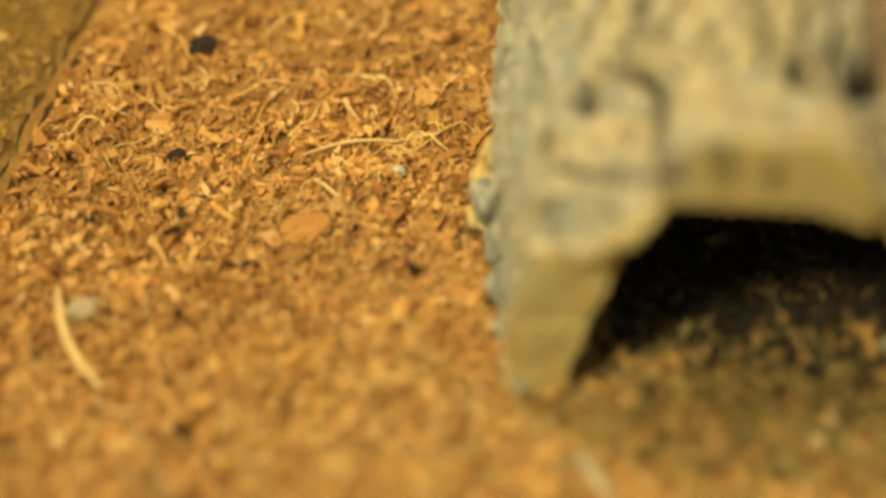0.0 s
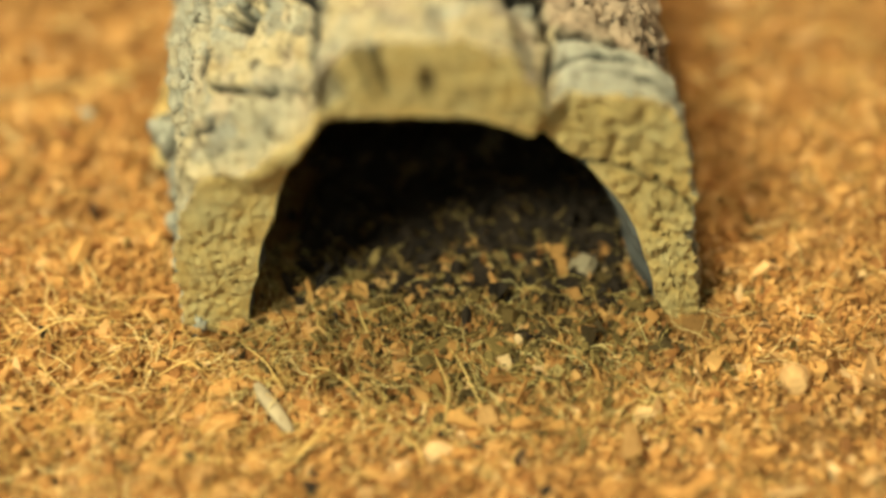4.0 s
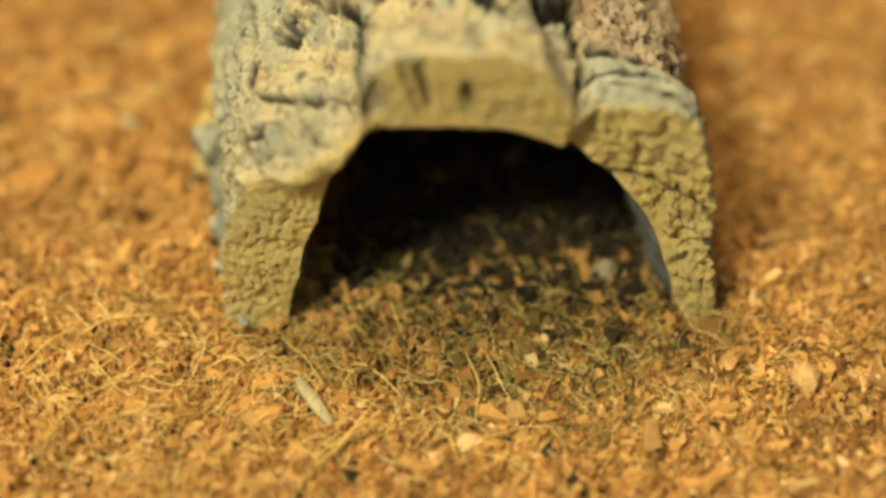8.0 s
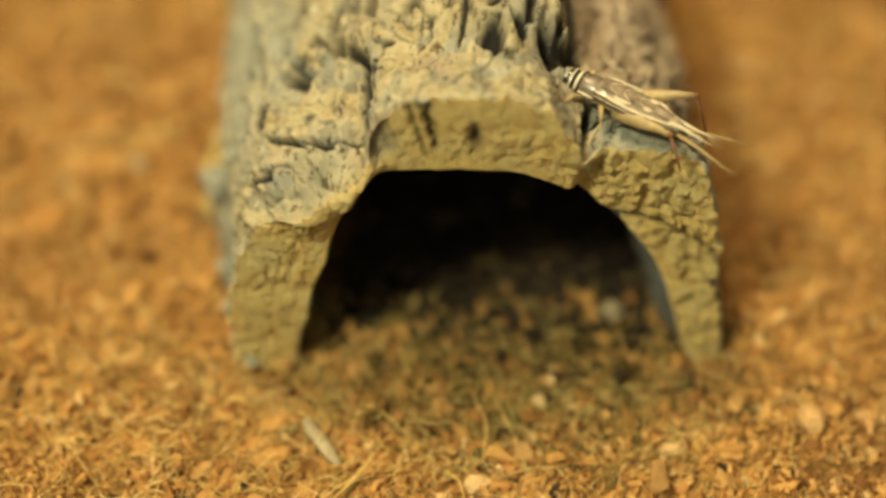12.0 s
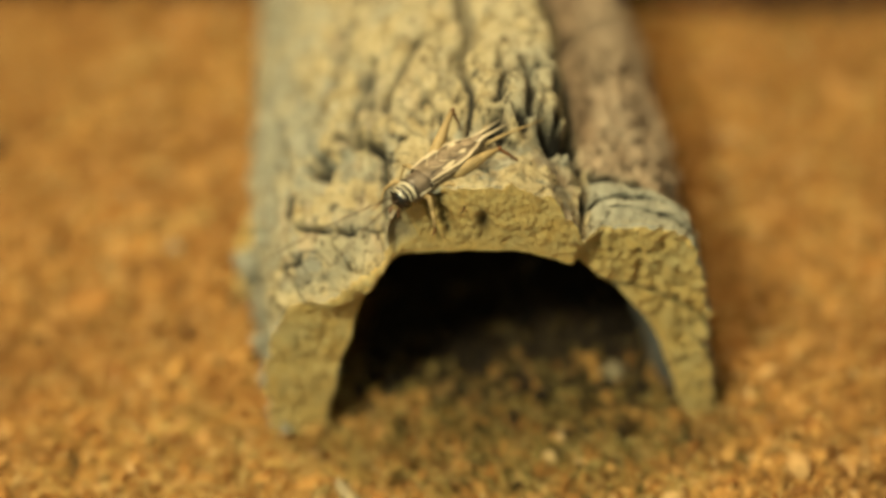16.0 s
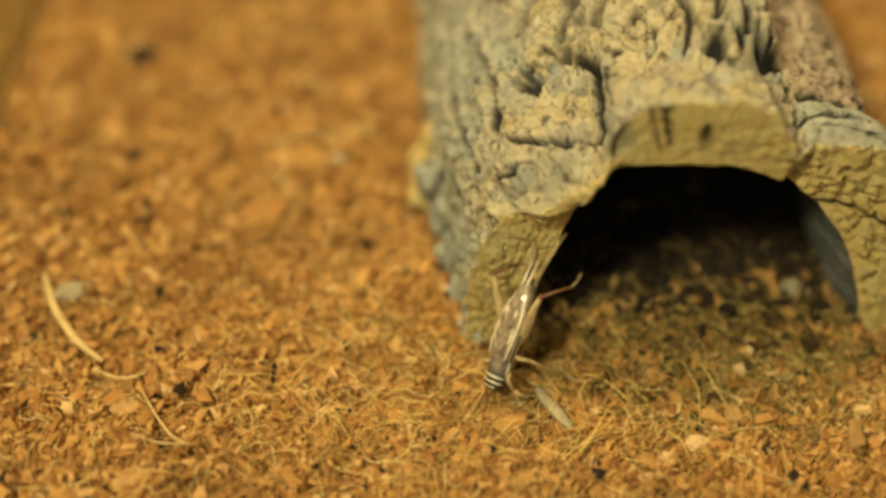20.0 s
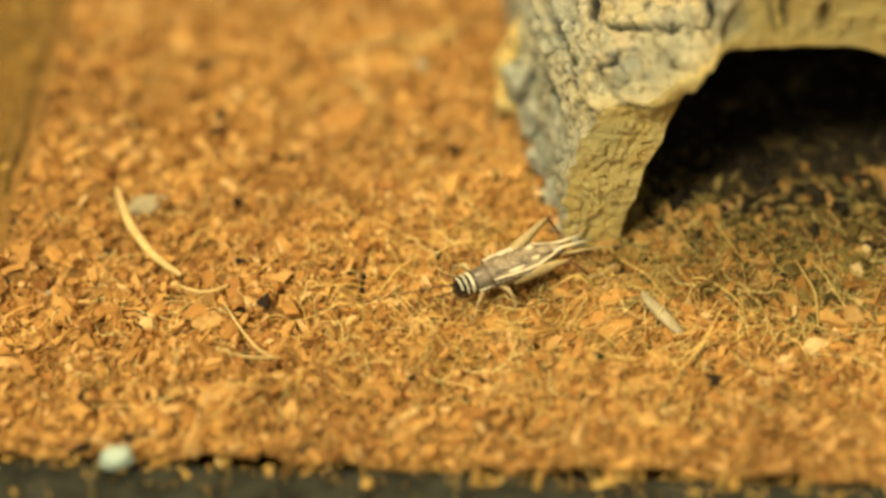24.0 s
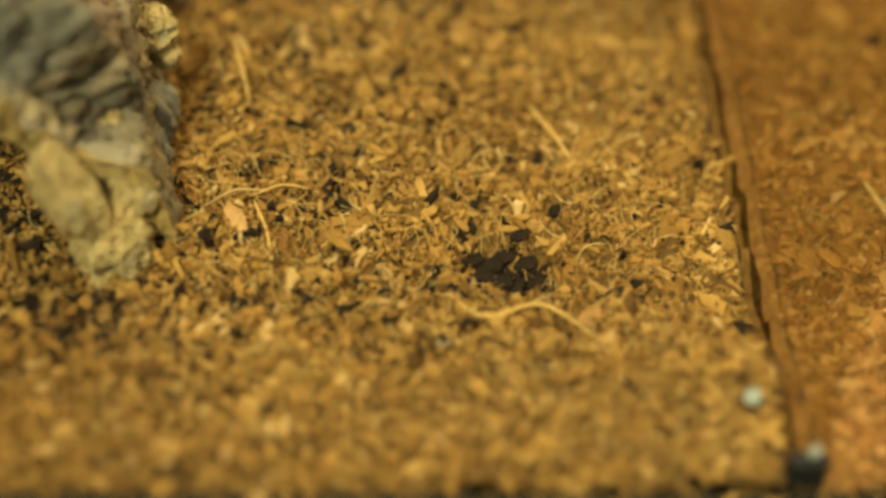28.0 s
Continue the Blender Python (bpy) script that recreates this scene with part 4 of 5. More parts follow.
chips("coir_crumbs", -16.0, 20.0, [(FRONT - 1.2, FRONT - 0.05, 16, 0.5), (FRONT - 0.3, FRONT - 0.02, 90, 0.7)], COIR_DULL, "brown coir crumbs on the black rail", 0.0)


def fibres(name, count, area, material_, label, long=(0.3, 1.3), thick=(0.0035, 0.008)):
    """Thin bent hairs of coir that lie on the bed."""
    x0, x1, y0, y1 = area
    n, k = count, 8
    x, y = rng.uniform(x0, x1, n), rng.uniform(y0, y1, n)
    keep = ~in_bark_wall(x, y) & (np.abs(tank_uv(x, y)[0]) > 0.9) & (tank_uv(x, y)[1] > FRONT + 0.5)
    x, y = x[keep], y[keep]
    n = len(x)
    yaw, bend, length = rng.uniform(0, 6.28, n), rng.normal(0, 1.0, n), rng.uniform(*long, n)
    t = np.linspace(-0.5, 0.5, k)[None]
    head = yaw[:, None] + bend[:, None] * t * 2 + 0.35 * np.sin(t * 9 + yaw[:, None] * 5)
    dx, dy = np.cos(head) * length[:, None] / k, np.sin(head) * length[:, None] / k
    px, py = x[:, None] + np.cumsum(dx, 1), y[:, None] + np.cumsum(dy, 1)
    arch = rng.uniform(0.0, 0.16, n)[:, None] * (1 - (2 * t) ** 2) + rng.normal(0, 0.05, n)[:, None] * t
    pz = ground_height(px, py) + 0.07 + arch
    rad = rng.uniform(*thick, n)[:, None] * (1 - 0.6 * np.abs(2 * t) ** 3)
    verts = np.empty((n, k, 3, 3))
    for j in range(3):
        a = 2 * math.pi * j / 3
        verts[:, :, j, 0] = px - np.sin(head) * rad * math.cos(a)
        verts[:, :, j, 1] = py + np.cos(head) * rad * math.cos(a)
        verts[:, :, j, 2] = pz + rad * math.sin(a)
    base = np.arange(n)[:, None, None] * k * 3 + np.arange(k - 1)[None, :, None] * 3
    j = np.arange(3)[None, None]
    quads = np.stack([base + j, base + (j + 1) % 3, base + 3 + (j + 1) % 3, base + 3 + j], -1).reshape(-1, 4)
    return tagged(new(name, raw_mesh(name, verts.reshape(-1, 3), quads, material_)), label, "fibres", kind="stuff")


fibres("coir_fibres", 1700, (-11.4, 8, -3.9, 4.5), FIBRE, "fine golden coir fibres on the bedding")
fibres("coir_fibres", 480, (-2.7, 3.2, -1.9, 1.2), FIBRE_OLIVE, "tangle of olive coir fibres before the bark", (0.4, 1.3))
fibres("coir_fibres", 420, (-6.5, -1.6, -2.8, 0.6), FIBRE, "tangle of golden coir fibres beside the bark", (0.6, 2.0), (0.004, 0.009))
fibres("coir_fibres", 1500, (-21, -12.0, -2.8, 6), FIBRE, "fine golden coir fibres behind the divider", (0.3, 1.1))
fibres("coir_fibres", 75, (-9.5, 6.5, -3.2, 1.2), FIBRE, "long looping golden coir fibres", (1.3, 2.7), (0.005, 0.009))
fibres("coir_fibres", 500, (-11, 9, 4.5, 11), FIBRE, "fine golden coir fibres on the bedding", (0.5, 1.5), (0.01, 0.02))


# ---- single pieces on the bedding ----
def strand(name, points, radius, material_, label, category, flat=1.0):
    """A bent strand through points (x, y, height over the bed)."""
    pts = np.array(points, float)
    t = np.linspace(0, len(pts) - 1, 16)
    # a smooth line through the points
    p = [np.interp(t, np.arange(len(pts)), pts[:, k]) for k in range(3)]
    for _ in range(3):
        p = [np.concatenate([q[:1], (q[:-2] + 2 * q[1:-1] + q[2:]) / 4, q[-1:]]) for q in p]
    z = ground_height(p[0], p[1]) + p[2]
    for _ in range(12):
        z = np.concatenate([z[:1], (z[:-2] + 2 * z[1:-1] + z[2:]) / 4, z[-1:]])
    z = z + 0.03
    rad = radius * (1 - 0.55 * np.abs(np.linspace(-1, 1, 16)) ** 3)
    me = tube_data(name, np.stack([p[0], p[1], z], -1).tolist(), rad.tolist(), material_, 8, flat)
    return tagged(new(name, me), label, category, category + "s on the bedding")


strand("curved_straw", [(-9.98, 1.45, 0.18), (-9.75, 0.75, 0.18), (-9.4, 0.2, 0.15), (-8.9, -0.3, 0.1)], 0.07, STRAW, "pale curved straw lying on orange coir", "straw", 0.6)
strand("straw_splinter", [(-2.4, -1.05, 0.14), (-2.2, -1.35, 0.14), (-1.92, -1.72, 0.1)], 0.10, PALE, "pale flat splinter lying before the bark", "splinter", 0.4)
strand("straw", [(-6.9, 4.6, 0.15), (-6.2, 5.0, 0.17), (-5.4, 5.15, 0.13)], 0.03, STRAW, "thin pale straw on orange coir", "straw")
strand("straw", [(-6.7, 4.1, 0.12), (-6.4, 3.85, 0.15), (-6.05, 3.6, 0.1)], 0.03, STRAW, "thin pale straw on orange coir", "straw")
strand("coir_strand", [(-8.25, -1.0, 0.12), (-8.0, -1.5, 0.15), (-7.75, -1.95, 0.14), (-7.5, -2.1, 0.12)], 0.022, STRAW, "thin yellow coir strand", "strand")
strand("coir_strand", [(-8.3, -2.0, 0.12), (-7.9, -2.1, 0.15), (-7.4, -2.08, 0.12)], 0.02, STRAW, "thin yellow coir strand", "strand")
strand("coir_strand", [(-8.95, -0.55, 0.12), (-8.6, -0.72, 0.15), (-8.2, -0.7, 0.12)], 0.024, STRAW, "thin yellow coir strand", "strand")
strand("looped_strand", [(-15.9, -0.2, 0.1), (-15.75, -0.6, 0.14), (-15.45, -0.75, 0.15), (-15.1, -0.55, 0.16), (-14.75, -0.4, 0.15), (-14.4, -0.8, 0.12), (-14.1, -1.3, 0.1)], 0.026, FIBRE, "looped brown coir strand", "strand")
strand("straw", [(-14.35, 3.3, 0.16), (-14.1, 2.9, 0.18), (-13.9, 2.3, 0.12)], 0.026, FIBRE, "pale brown straw behind the divider", "straw")
strand("straw", [(-19.0, 1.55, 0.2), (-18.6, 1.68, 0.22), (-18.15, 1.75, 0.2)], 0.018, STRAW, "bright yellow straw splinter", "straw")
strand("straw", [(-18.4, 1.6, 0.2), (-18.0, 1.85, 0.2), (-17.6, 1.8, 0.15)], 0.015, FIBRE, "thin golden coir strand behind glass", "strand")
strand("straw", [(-18.5, 4.7, 0.2), (-18.4, 4.1, 0.24), (-18.3, 3.6, 0.15)], 0.022, FIBRE, "pale forked straw on dull coir", "straw")
strand("straw", [(-18.35, 1.5, 0.2), (-18.2, 1.0, 0.18), (-18.15, 0.4, 0.1)], 0.019, FIBRE, "thin golden coir strand", "strand")


for path in (
        [(0.03, -0.51, 0.20), (0.25, -0.98, 0.22), (0.43, -1.35, 0.10)], [(-0.57, -1.84, 0.12), (-0.34, -2.03, 0.16), (-0.28, -2.40, 0.10)],
        [(-2.18, -2.43, 0.12), (-1.80, -2.14, 0.18), (-1.34, -1.67, 0.12)], [(-1.22, 0.33, 0.24), (-1.09, -0.10, 0.28), (-0.93, -0.63, 0.12)],
        [(-5.44, -0.27, 0.14), (-5.01, -0.05, 0.20), (-4.42, 0.17, 0.14)], [(-6.10, -0.91, 0.14), (-5.80, -0.44, 0.18), (-5.47, -0.06, 0.12)],
        [(-3.69, -0.83, 0.16), (-3.32, -0.72, 0.20), (-3.08, -0.77, 0.14)], [(-2.66, -0.34, 0.18), (-2.33, -0.65, 0.20), (-2.04, -1.16, 0.12)],
        [(-1.75, -0.85, 0.14), (-1.41, -0.95, 0.20), (-0.95, -1.35, 0.12)], [(-0.20, -0.62, 0.20), (0.02, -1.13, 0.22), (-0.05, -1.73, 0.12)],
        [(-2.10, -2.54, 0.14), (-1.72, -2.15, 0.20), (-1.32, -1.34, 0.14)], [(-2.82, -3.19, 0.12), (-2.69, -3.55, 0.16), (-2.08, -3.56, 0.14), (-1.96, -2.90, 0.12)]):
    strand("coir_strand", path, 0.011, FIBRE, "thin golden coir hair arching over the bedding", "strand")


def piece(name, x, y, size, squash, material_, label, category, seed, lift=0.08, tilt=(8, -6, 20)):
    ob = tagged(new(name, chunk(name, size, seed, material_, squash)), label, category, category + "s on the bedding")
    ob.matrix_basis = pose(x * CM, y * CM, (float(ground_height(x, y)) + lift) * CM, *tilt)
    return ob


piece("husk_chip", -6.64, 3.0, 0.34, (1.2, 0.8, 0.25), PIECE, "large flat orange husk chip on coir", "husk chip", 1.0)
piece("husk_chip", -8.2, -2.75, 0.25, (1.25, 0.75, 0.3), HUSK, "broad tan husk chip on coir", "husk chip", 2.0)
piece("husk_chip", -8.48, -1.25, 0.2, (1.2, 0.8, 0.3), HUSK, "tan husk chip on coir", "husk chip", 3.0)
piece("husk_chip", -3.07, -1.38, 0.19, (1.3, 0.7, 0.35), PIECE, "curled orange husk flake beside a pale splinter", "husk chip", 31.0, 0.1)
piece("husk_chip", -2.82, -1.64, 0.22, (1.4, 0.6, 0.35), PIECE, "curled orange husk flake beside a pale splinter", "husk chip", 32.0, 0.1)
piece("husk_chip", -2.83, -1.05, 0.15, (1.2, 0.8, 0.4), PIECE, "small orange husk flake beside a pale splinter", "husk chip", 33.0, 0.1)
piece("husk_chip", -0.13, -2.02, 0.15, (1.2, 0.9, 0.5), PIECE, "broken orange husk chip on coir", "husk chip", 34.0, 0.1)
piece("husk_chip", 0.49, -1.5, 0.17, (0.8, 1.0, 0.6), HUSK, "upright tan husk chip before the bark", "husk chip", 5.0, 0.12)
piece("husk_chip", 4.3, -1.05, 0.22, (0.9, 1.0, 0.8), COIR, "rounded orange husk lump on coir", "husk chip", 6.0, 0.14)
piece("husk_chip", -0.9, 0.9, 0.24, (1.3, 0.7, 0.3), HUSK, "tan husk chip in the mouth of the bark", "husk chip", 8.0, 0.12)
piece("husk_chip", -14.04, -0.55, 0.2, (1.5, 0.6, 0.3), HUSK, "orange husk chip on dull coir", "husk chip", 9.0)
piece("husk_chip", -18.6, 1.25, 0.24, (0.5, 1.2, 0.3), COIR, "orange husk chip beside the bark", "husk chip", 10.0)
piece("pale_chip", -9.52, 1.15, 0.26, (1.3, 0.6, 0.5), PALE, "pale grey husk beside a curved straw", "husk chip", 11.0, 0.14)
piece("pale_chip", 1.78, 1.12, 0.22, (0.9, 0.8, 0.6), PALE, "pale stone inside the mouth of the bark", "stone", 12.0, 0.14)
piece("white_pellet", -5.4, 4.45, 0.11, (1, 1, 0.8), PELLET, "small white pellet on orange coir", "pellet", 13.0, 0.12)
piece("white_pellet", -10.85, -0.45, 0.07, (1.2, 1, 0.7), PELLET, "tiny white pellet beside the glass", "pellet", 14.0, 0.1)
piece("white_pellet", -12.5, -2.38, 0.12, (1, 1, 0.8), PELLET, "small white pellet behind the divider", "pellet", 15.0, 0.1)
piece("white_pellet", -16.08, -0.93, 0.08, (1.3, 1, 0.5), PALE, "small grey-white pellet on dull coir", "pellet", 16.0, 0.06)
piece("white_drop", -9.45, -3.84, 0.22, (1, 0.7, 0.5), PELLET, "pale blue-white dropping on the rail", "dropping", 17.0, 0.16)
piece("white_drop", -11.98, -3.32, 0.09, (1, 0.8, 0.9), PELLET, "pale blue-white dropping on the end of the pane", "dropping", 18.0, 0.5)
for x, y, s in ((-15.3, 0.50, 0.14), (-14.80, 0.55, 0.13), (-15.0, 0.2, 0.12), (-15.45, 0.25, 0.15), (-14.65, 0.27, 0.12), (-15.05, 0.70, 0.14), (-15.2, 0.12, 0.13), (-14.85, 0.85, 0.11), (-15.5, 0.55, 0.11)):
    piece("soil_lump", x, y, s, (1.4, 0.8, 0.5), SOIL_AND_SHADE, "dark crumbly lump in a hollow of the coir", "soil lump", x, 0.17)
for x, y, s in ((-16.15, 0.14, 0.13), (-16.75, -0.1, 0.1), (-12.3, -1.1, 0.16), (-12.05, 0.75, 0.1), (-14.31, 1.26, 0.10), (-15.47, 1.1, 0.09), (-13.75, 0.21, 0.09), (-13.45, -0.11, 0.09)):
    piece("soil_lump", x, y, s, (1, 1, 0.8), SOIL_AND_SHADE, "small black lump on dull coir", "soil lump", x, 0.1)
piece("grey_stone", -7.9, -2.0, 0.14, (1.2, 0.9, 0.5), SOIL_AND_SHADE, "small dark stone among coir chips", "stone", 21.0, 0.06)
piece("grey_stone", -8.9, 4.6, 0.15, (1.2, 0.9, 0.6), SOIL_AND_SHADE, "small dark stone among coir chips", "stone", 22.0, 0.08)
piece("grey_stone", -9.0, 7.3, 0.2, (1.2, 0.9, 0.6), SOIL_AND_SHADE, "dark flake on orange coir", "stone", 23.0, 0.08)


# ---- larger husk pieces that lie singly in the beds ----
def shard(name, k, material_):
    """A broken flat flake with an uneven outline, one centimetre long."""
    rnd = random.Random(90 + k)
    n, slim = rnd.choice((5, 6, 7)), rnd.uniform(0.3, 0.75)
    rim = []
    for j in range(n):
        a = 2 * math.pi * (j + rnd.uniform(-0.25, 0.25)) / n
        q = rnd.uniform(0.75, 1.1)
        rim.append((0.5 * q * math.cos(a), 0.5 * q * slim * math.sin(a)))
    thick, bow = rnd.uniform(0.10, 0.2), rnd.uniform(-0.35, 0.35)
    bm = bmesh.new()
    low = [bm.verts.new(Vector((x, y, -thick / 2 + bow * x * x)) * CM) for x, y in rim]
    mid = [bm.verts.new(Vector((x * 1.04, y * 1.05, rnd.uniform(-0.03, 0.03) + bow * x * x)) * CM) for x, y in rim]
    top = [bm.verts.new(Vector((x * 0.86, y * 0.84, thick / 2 + rnd.uniform(-0.03, 0.03) + bow * x * x)) * CM) for x, y in rim]
    for a, b in ((low, mid), (mid, top)):
        for j in range(n):
            bm.faces.new((a[j], a[(j + 1) % n], b[(j + 1) % n], b[j]))
    bm.faces.new(top)
    bm.faces.new(low[::-1])
    return from_bm(name, bm, material_, smooth=False)


def strew(ground, count, area, material_, seed):
    rnd = random.Random(seed)
    shapes = [shard("husk_piece", k, material_) for k in range(12)]
    x0, x1, y0, y1 = area
    done = 0
    while done < count:
        x, y = rnd.uniform(x0, x1), rnd.uniform(y0, y1)
        if in_bark_wall(np.array(x), np.array(y)) or abs(tank_uv(x, y)[0]) < 0.6 or tank_uv(x, y)[1] < FRONT + 0.15:
            continue
        size = min(0.46, 0.15 * math.exp(abs(rnd.gauss(0, 0.5))))
        ob = new("husk_piece", shapes[done % 12])
        ob.parent = ground
        ob.matrix_basis = pose(x * CM, y * CM, (float(ground_height(x, y)) + 0.085) * CM, rnd.gauss(0, 16), rnd.gauss(0, 16), rnd.uniform(0, 360)) @ Matrix.Diagonal((size, size, size, 1))
        done += 1


strew(ground_right, 300, (-11.2, 6.5, -3.6, 1.6), PIECE, 5)
strew(ground_left, 200, (-20.0, -12.3, -2.8, 3.5), PIECE_DULL, 6)


# ---- the cricket ----
HEAD = simple("cricket_head", (0.016, 0.013, 0.011), 0.2, 0.4, 500, coat=0.7)
BAND = simple("cricket_pale_band", (0.66, 0.58, 0.42), 0.4, 0.15)
SHIELD = simple("cricket_shield", (0.15, 0.115, 0.085), 0.3, 0.75, 520, coat=0.3)
WING = simple("cricket_wing", (0.26, 0.195, 0.135), 0.25, 0.55, 520, coat=1.0)
WING_PALE = simple("cricket_wing_edge", (0.60, 0.49, 0.34), 0.3, 0.2, coat=0.5)
WING_SIDE = simple("cricket_wing_side", (0.085, 0.062, 0.04), 0.35, 0.5, 520, coat=0.3)
BELLY = simple("cricket_belly", (0.10, 0.075, 0.045), 0.5, 0.4, 500)
LEG = simple("cricket_leg", (0.36, 0.255, 0.12), 0.45, 0.3, 500)
KNEE = simple("cricket_knee", (0.16, 0.07, 0.03), 0.45, 0.3, 500)
HAIR = simple("cricket_feeler", (0.085, 0.05, 0.025), 0.5, 0.2)


def blob(name, centre, radii, material_, bands=14):
    bm = bmesh.new()
    bmesh.ops.create_uvsphere(bm, u_segments=18, v_segments=bands, radius=1)
    for v in bm.verts:
        v.co = Vector([(centre[k] + v.co[k] * radii[k]) * CM for k in range(3)])
    return from_bm(name, bm, material_)


def arc(x, wide, tall, lift, spread, count=13):
    """Points of a hoop over the back at x."""
    return [(x, wide * math.sin(a), lift + tall * math.cos(a)) for a in np.linspace(-spread, spread, count)]


SWINGING = []      # each leg with the place of its hip and the beat of its stride


def cricket():
    """Head towards +x; the middle of the body is the origin."""
    c = empty("cricket")
    tagged(c, "brown house cricket with pale folded wings", "cricket")
    head = part("head", blob("head", (0.72, 0, 0.01), (0.145, 0.165, 0.165), HEAD), c, "glossy black head with pale bands")
    part("face", blob("face", (0.835, 0, -0.07), (0.035, 0.06, 0.06), LEG, 8), head, "tan face plate")
    for x, wide, thick in ((0.615, 0.160, 0.022), (0.70, 0.163, 0.012), (0.775, 0.146, 0.012)):
        part("pale_band", tube_data("pale_band", arc(x, wide, wide, 0.01, 1.5), [thick] * 13, BAND, 6), head, "cream band across the head")
    for s in (-1, 1):
        part("eye", blob("eye", (0.755, 0.13 * s, 0.06), (0.05, 0.036, 0.055), HEAD, 8), head)
        feeler = [(0.83, 0.05 * s, 0.07), (1.1, 0.09 * s, 0.11), (1.6, 0.18 * s, 0.14), (2.2, 0.31 * s, 0.13), (2.8, 0.46 * s, 0.08)]
        part("feeler", tube_data("feeler", feeler, [0.012, 0.0095, 0.008, 0.0065, 0.004], HAIR, 5), head, "long dark feeler")
        part("palp", tube_data("palp", [(0.83, 0.05 * s, -0.08), (0.89, 0.08 * s, -0.16), (0.85, 0.09 * s, -0.22)], [0.02, 0.018, 0.014], KNEE, 5), head)
    saddle = tube_data("shield", [(0.60, 0, 0.01), (0.575, 0, 0.015), (0.48, 0, 0.02), (0.36, 0, 0.02), (0.315, 0, 0.015), (0.30, 0, 0.01)],
                       [0.15, 0.178, 0.186, 0.192, 0.188, 0.16], SHIELD, 20, 0.95)
    shield = part("shield", saddle, c, "mottled grey-brown neck shield")
    for x, thick in ((0.572, 0.013), (0.318, 0.013)):
        part("shield_rim", tube_data("shield_rim", arc(x, 0.184, 0.176, 0.015, 1.5), [thick] * 13, HEAD, 6), shield, "dark rim of the shield")
    part("shield_rim", tube_data("shield_rim", arc(0.295, 0.188, 0.180, 0.015, 1.4), [0.014] * 13, BAND, 6), shield, "cream rim of the shield")
    for s in (-1, 1):
        part("pale_edge", tube_data("pale_edge", [(0.57, 0.172 * s, 0.03), (0.45, 0.186 * s, 0.03), (0.31, 0.188 * s, 0.03)], [0.014, 0.02, 0.014], BAND, 6), shield)
    belly = [(0.40, 0, -0.03), (0.1, 0, -0.05), (-0.25, 0, -0.05), (-0.55, 0, -0.04), (-0.78, 0, -0.01), (-0.92, 0, 0)]
    belly = part("belly", tube_data("belly", belly, [0.13, 0.175, 0.18, 0.155, 0.09, 0.03], BELLY, 16, 0.95), c, "ringed brown belly")
    for k in range(5):
        x = -0.1 - 0.14 * k
        part("belly_ring", tube_data("belly_ring", [(x, -w, -0.05 + h) for w, h in ((-0.178 + 0.018 * k, 0.03), (-0.14 + 0.014 * k, -0.10), (0, -0.165 + 0.02 * k), (0.14 - 0.014 * k, -0.10), (0.178 - 0.018 * k, 0.03))], [0.012] * 5, LEG, 5), belly)
    # folded wings: flat above, bent down at a pale rim, dark at the sides
    for s in (-1, 1):
        us, ws = np.linspace(0, 1, 26), np.linspace(0, 1, 9)
        uu, ww = np.meshgrid(us, ws, indexing="ij")
        half = 0.188 + 0.03 * np.sin(uu * math.pi) - 0.145 * step01(0.45, 1.1, uu)
        x = 0.33 - 1.16 * uu
        y = s * half * ww
        z = 0.205 - 0.05 * ww**2.5 - 0.09 * uu**2 + 0.005 * np.sin(uu * 34 + 3 * ww) * np.cos(ww * 7)
        top = np.stack([x, y, z], -1).reshape(-1, 3)
        n = len(top)
        faces = np.concatenate([grid_faces(26, 9, flip=s < 0), grid_faces(26, 9, n, flip=s > 0)])
        wing = part("wing", raw_mesh("wing", np.concatenate([top, top - [0, 0, 0.014]]), faces, WING), c, "veined glossy brown wing")
        edge = np.stack([x[:, -1], y[:, -1], z[:, -1]], -1)
        part("wing_rim", tube_data("wing_rim", edge.tolist(), [0.010 + 0.020 * math.sin(math.pi * u) ** 0.7 for u in us], WING_PALE, 8, 0.7), wing, "broad cream wing rim")
        side = np.stack([np.stack([x[:, -1], (y[:, -1] + 0.012 * s) * (1 + 0.1 * math.sin(d * 3)), z[:, -1] - 0.15 * d * (1 - 0.5 * us)], -1) for d in (0.05, 0.35, 0.7, 1.0)])
        part("wing_side", raw_mesh("wing_side", side.reshape(-1, 3), grid_faces(4, 26, flip=s < 0), WING_SIDE), wing, "dark bent-down wing side")
        part("side_line", tube_data("side_line", side[1].tolist(), [0.006] * 26, WING_PALE, 5), wing, "pale line along the wing side")
        part("side_line", tube_data("side_line", side[3].tolist(), [0.009] * 26, LEG, 5), wing)
        for at, across in ((0.12, 0.45), (0.30, 0.55), (0.48, 0.5), (0.66, 0.4)):
            k = int(at * 25)
            vein = [(x[k + d, w], y[k + d, w], z[k + d, w] + 0.006) for d, w in ((0, 1), (1, 3), (3, 5), (4, 7))]
            part("wing_vein", tube_data("wing_vein", vein, [0.005] * 4, WING_PALE if across > 0.42 else WING_SIDE, 5), wing)
        long_vein = [(x[k, 5], y[k, 5], z[k, 5] + 0.005) for k in (1, 7, 13, 18, 24)]
        part("wing_vein", tube_data("wing_vein", long_vein, [0.006] * 5, WING_SIDE, 5), wing)
        for at, w, long in ((0.34, 6, 0.13), (0.63, 4, 0.07)):
            k = int(at * 25)
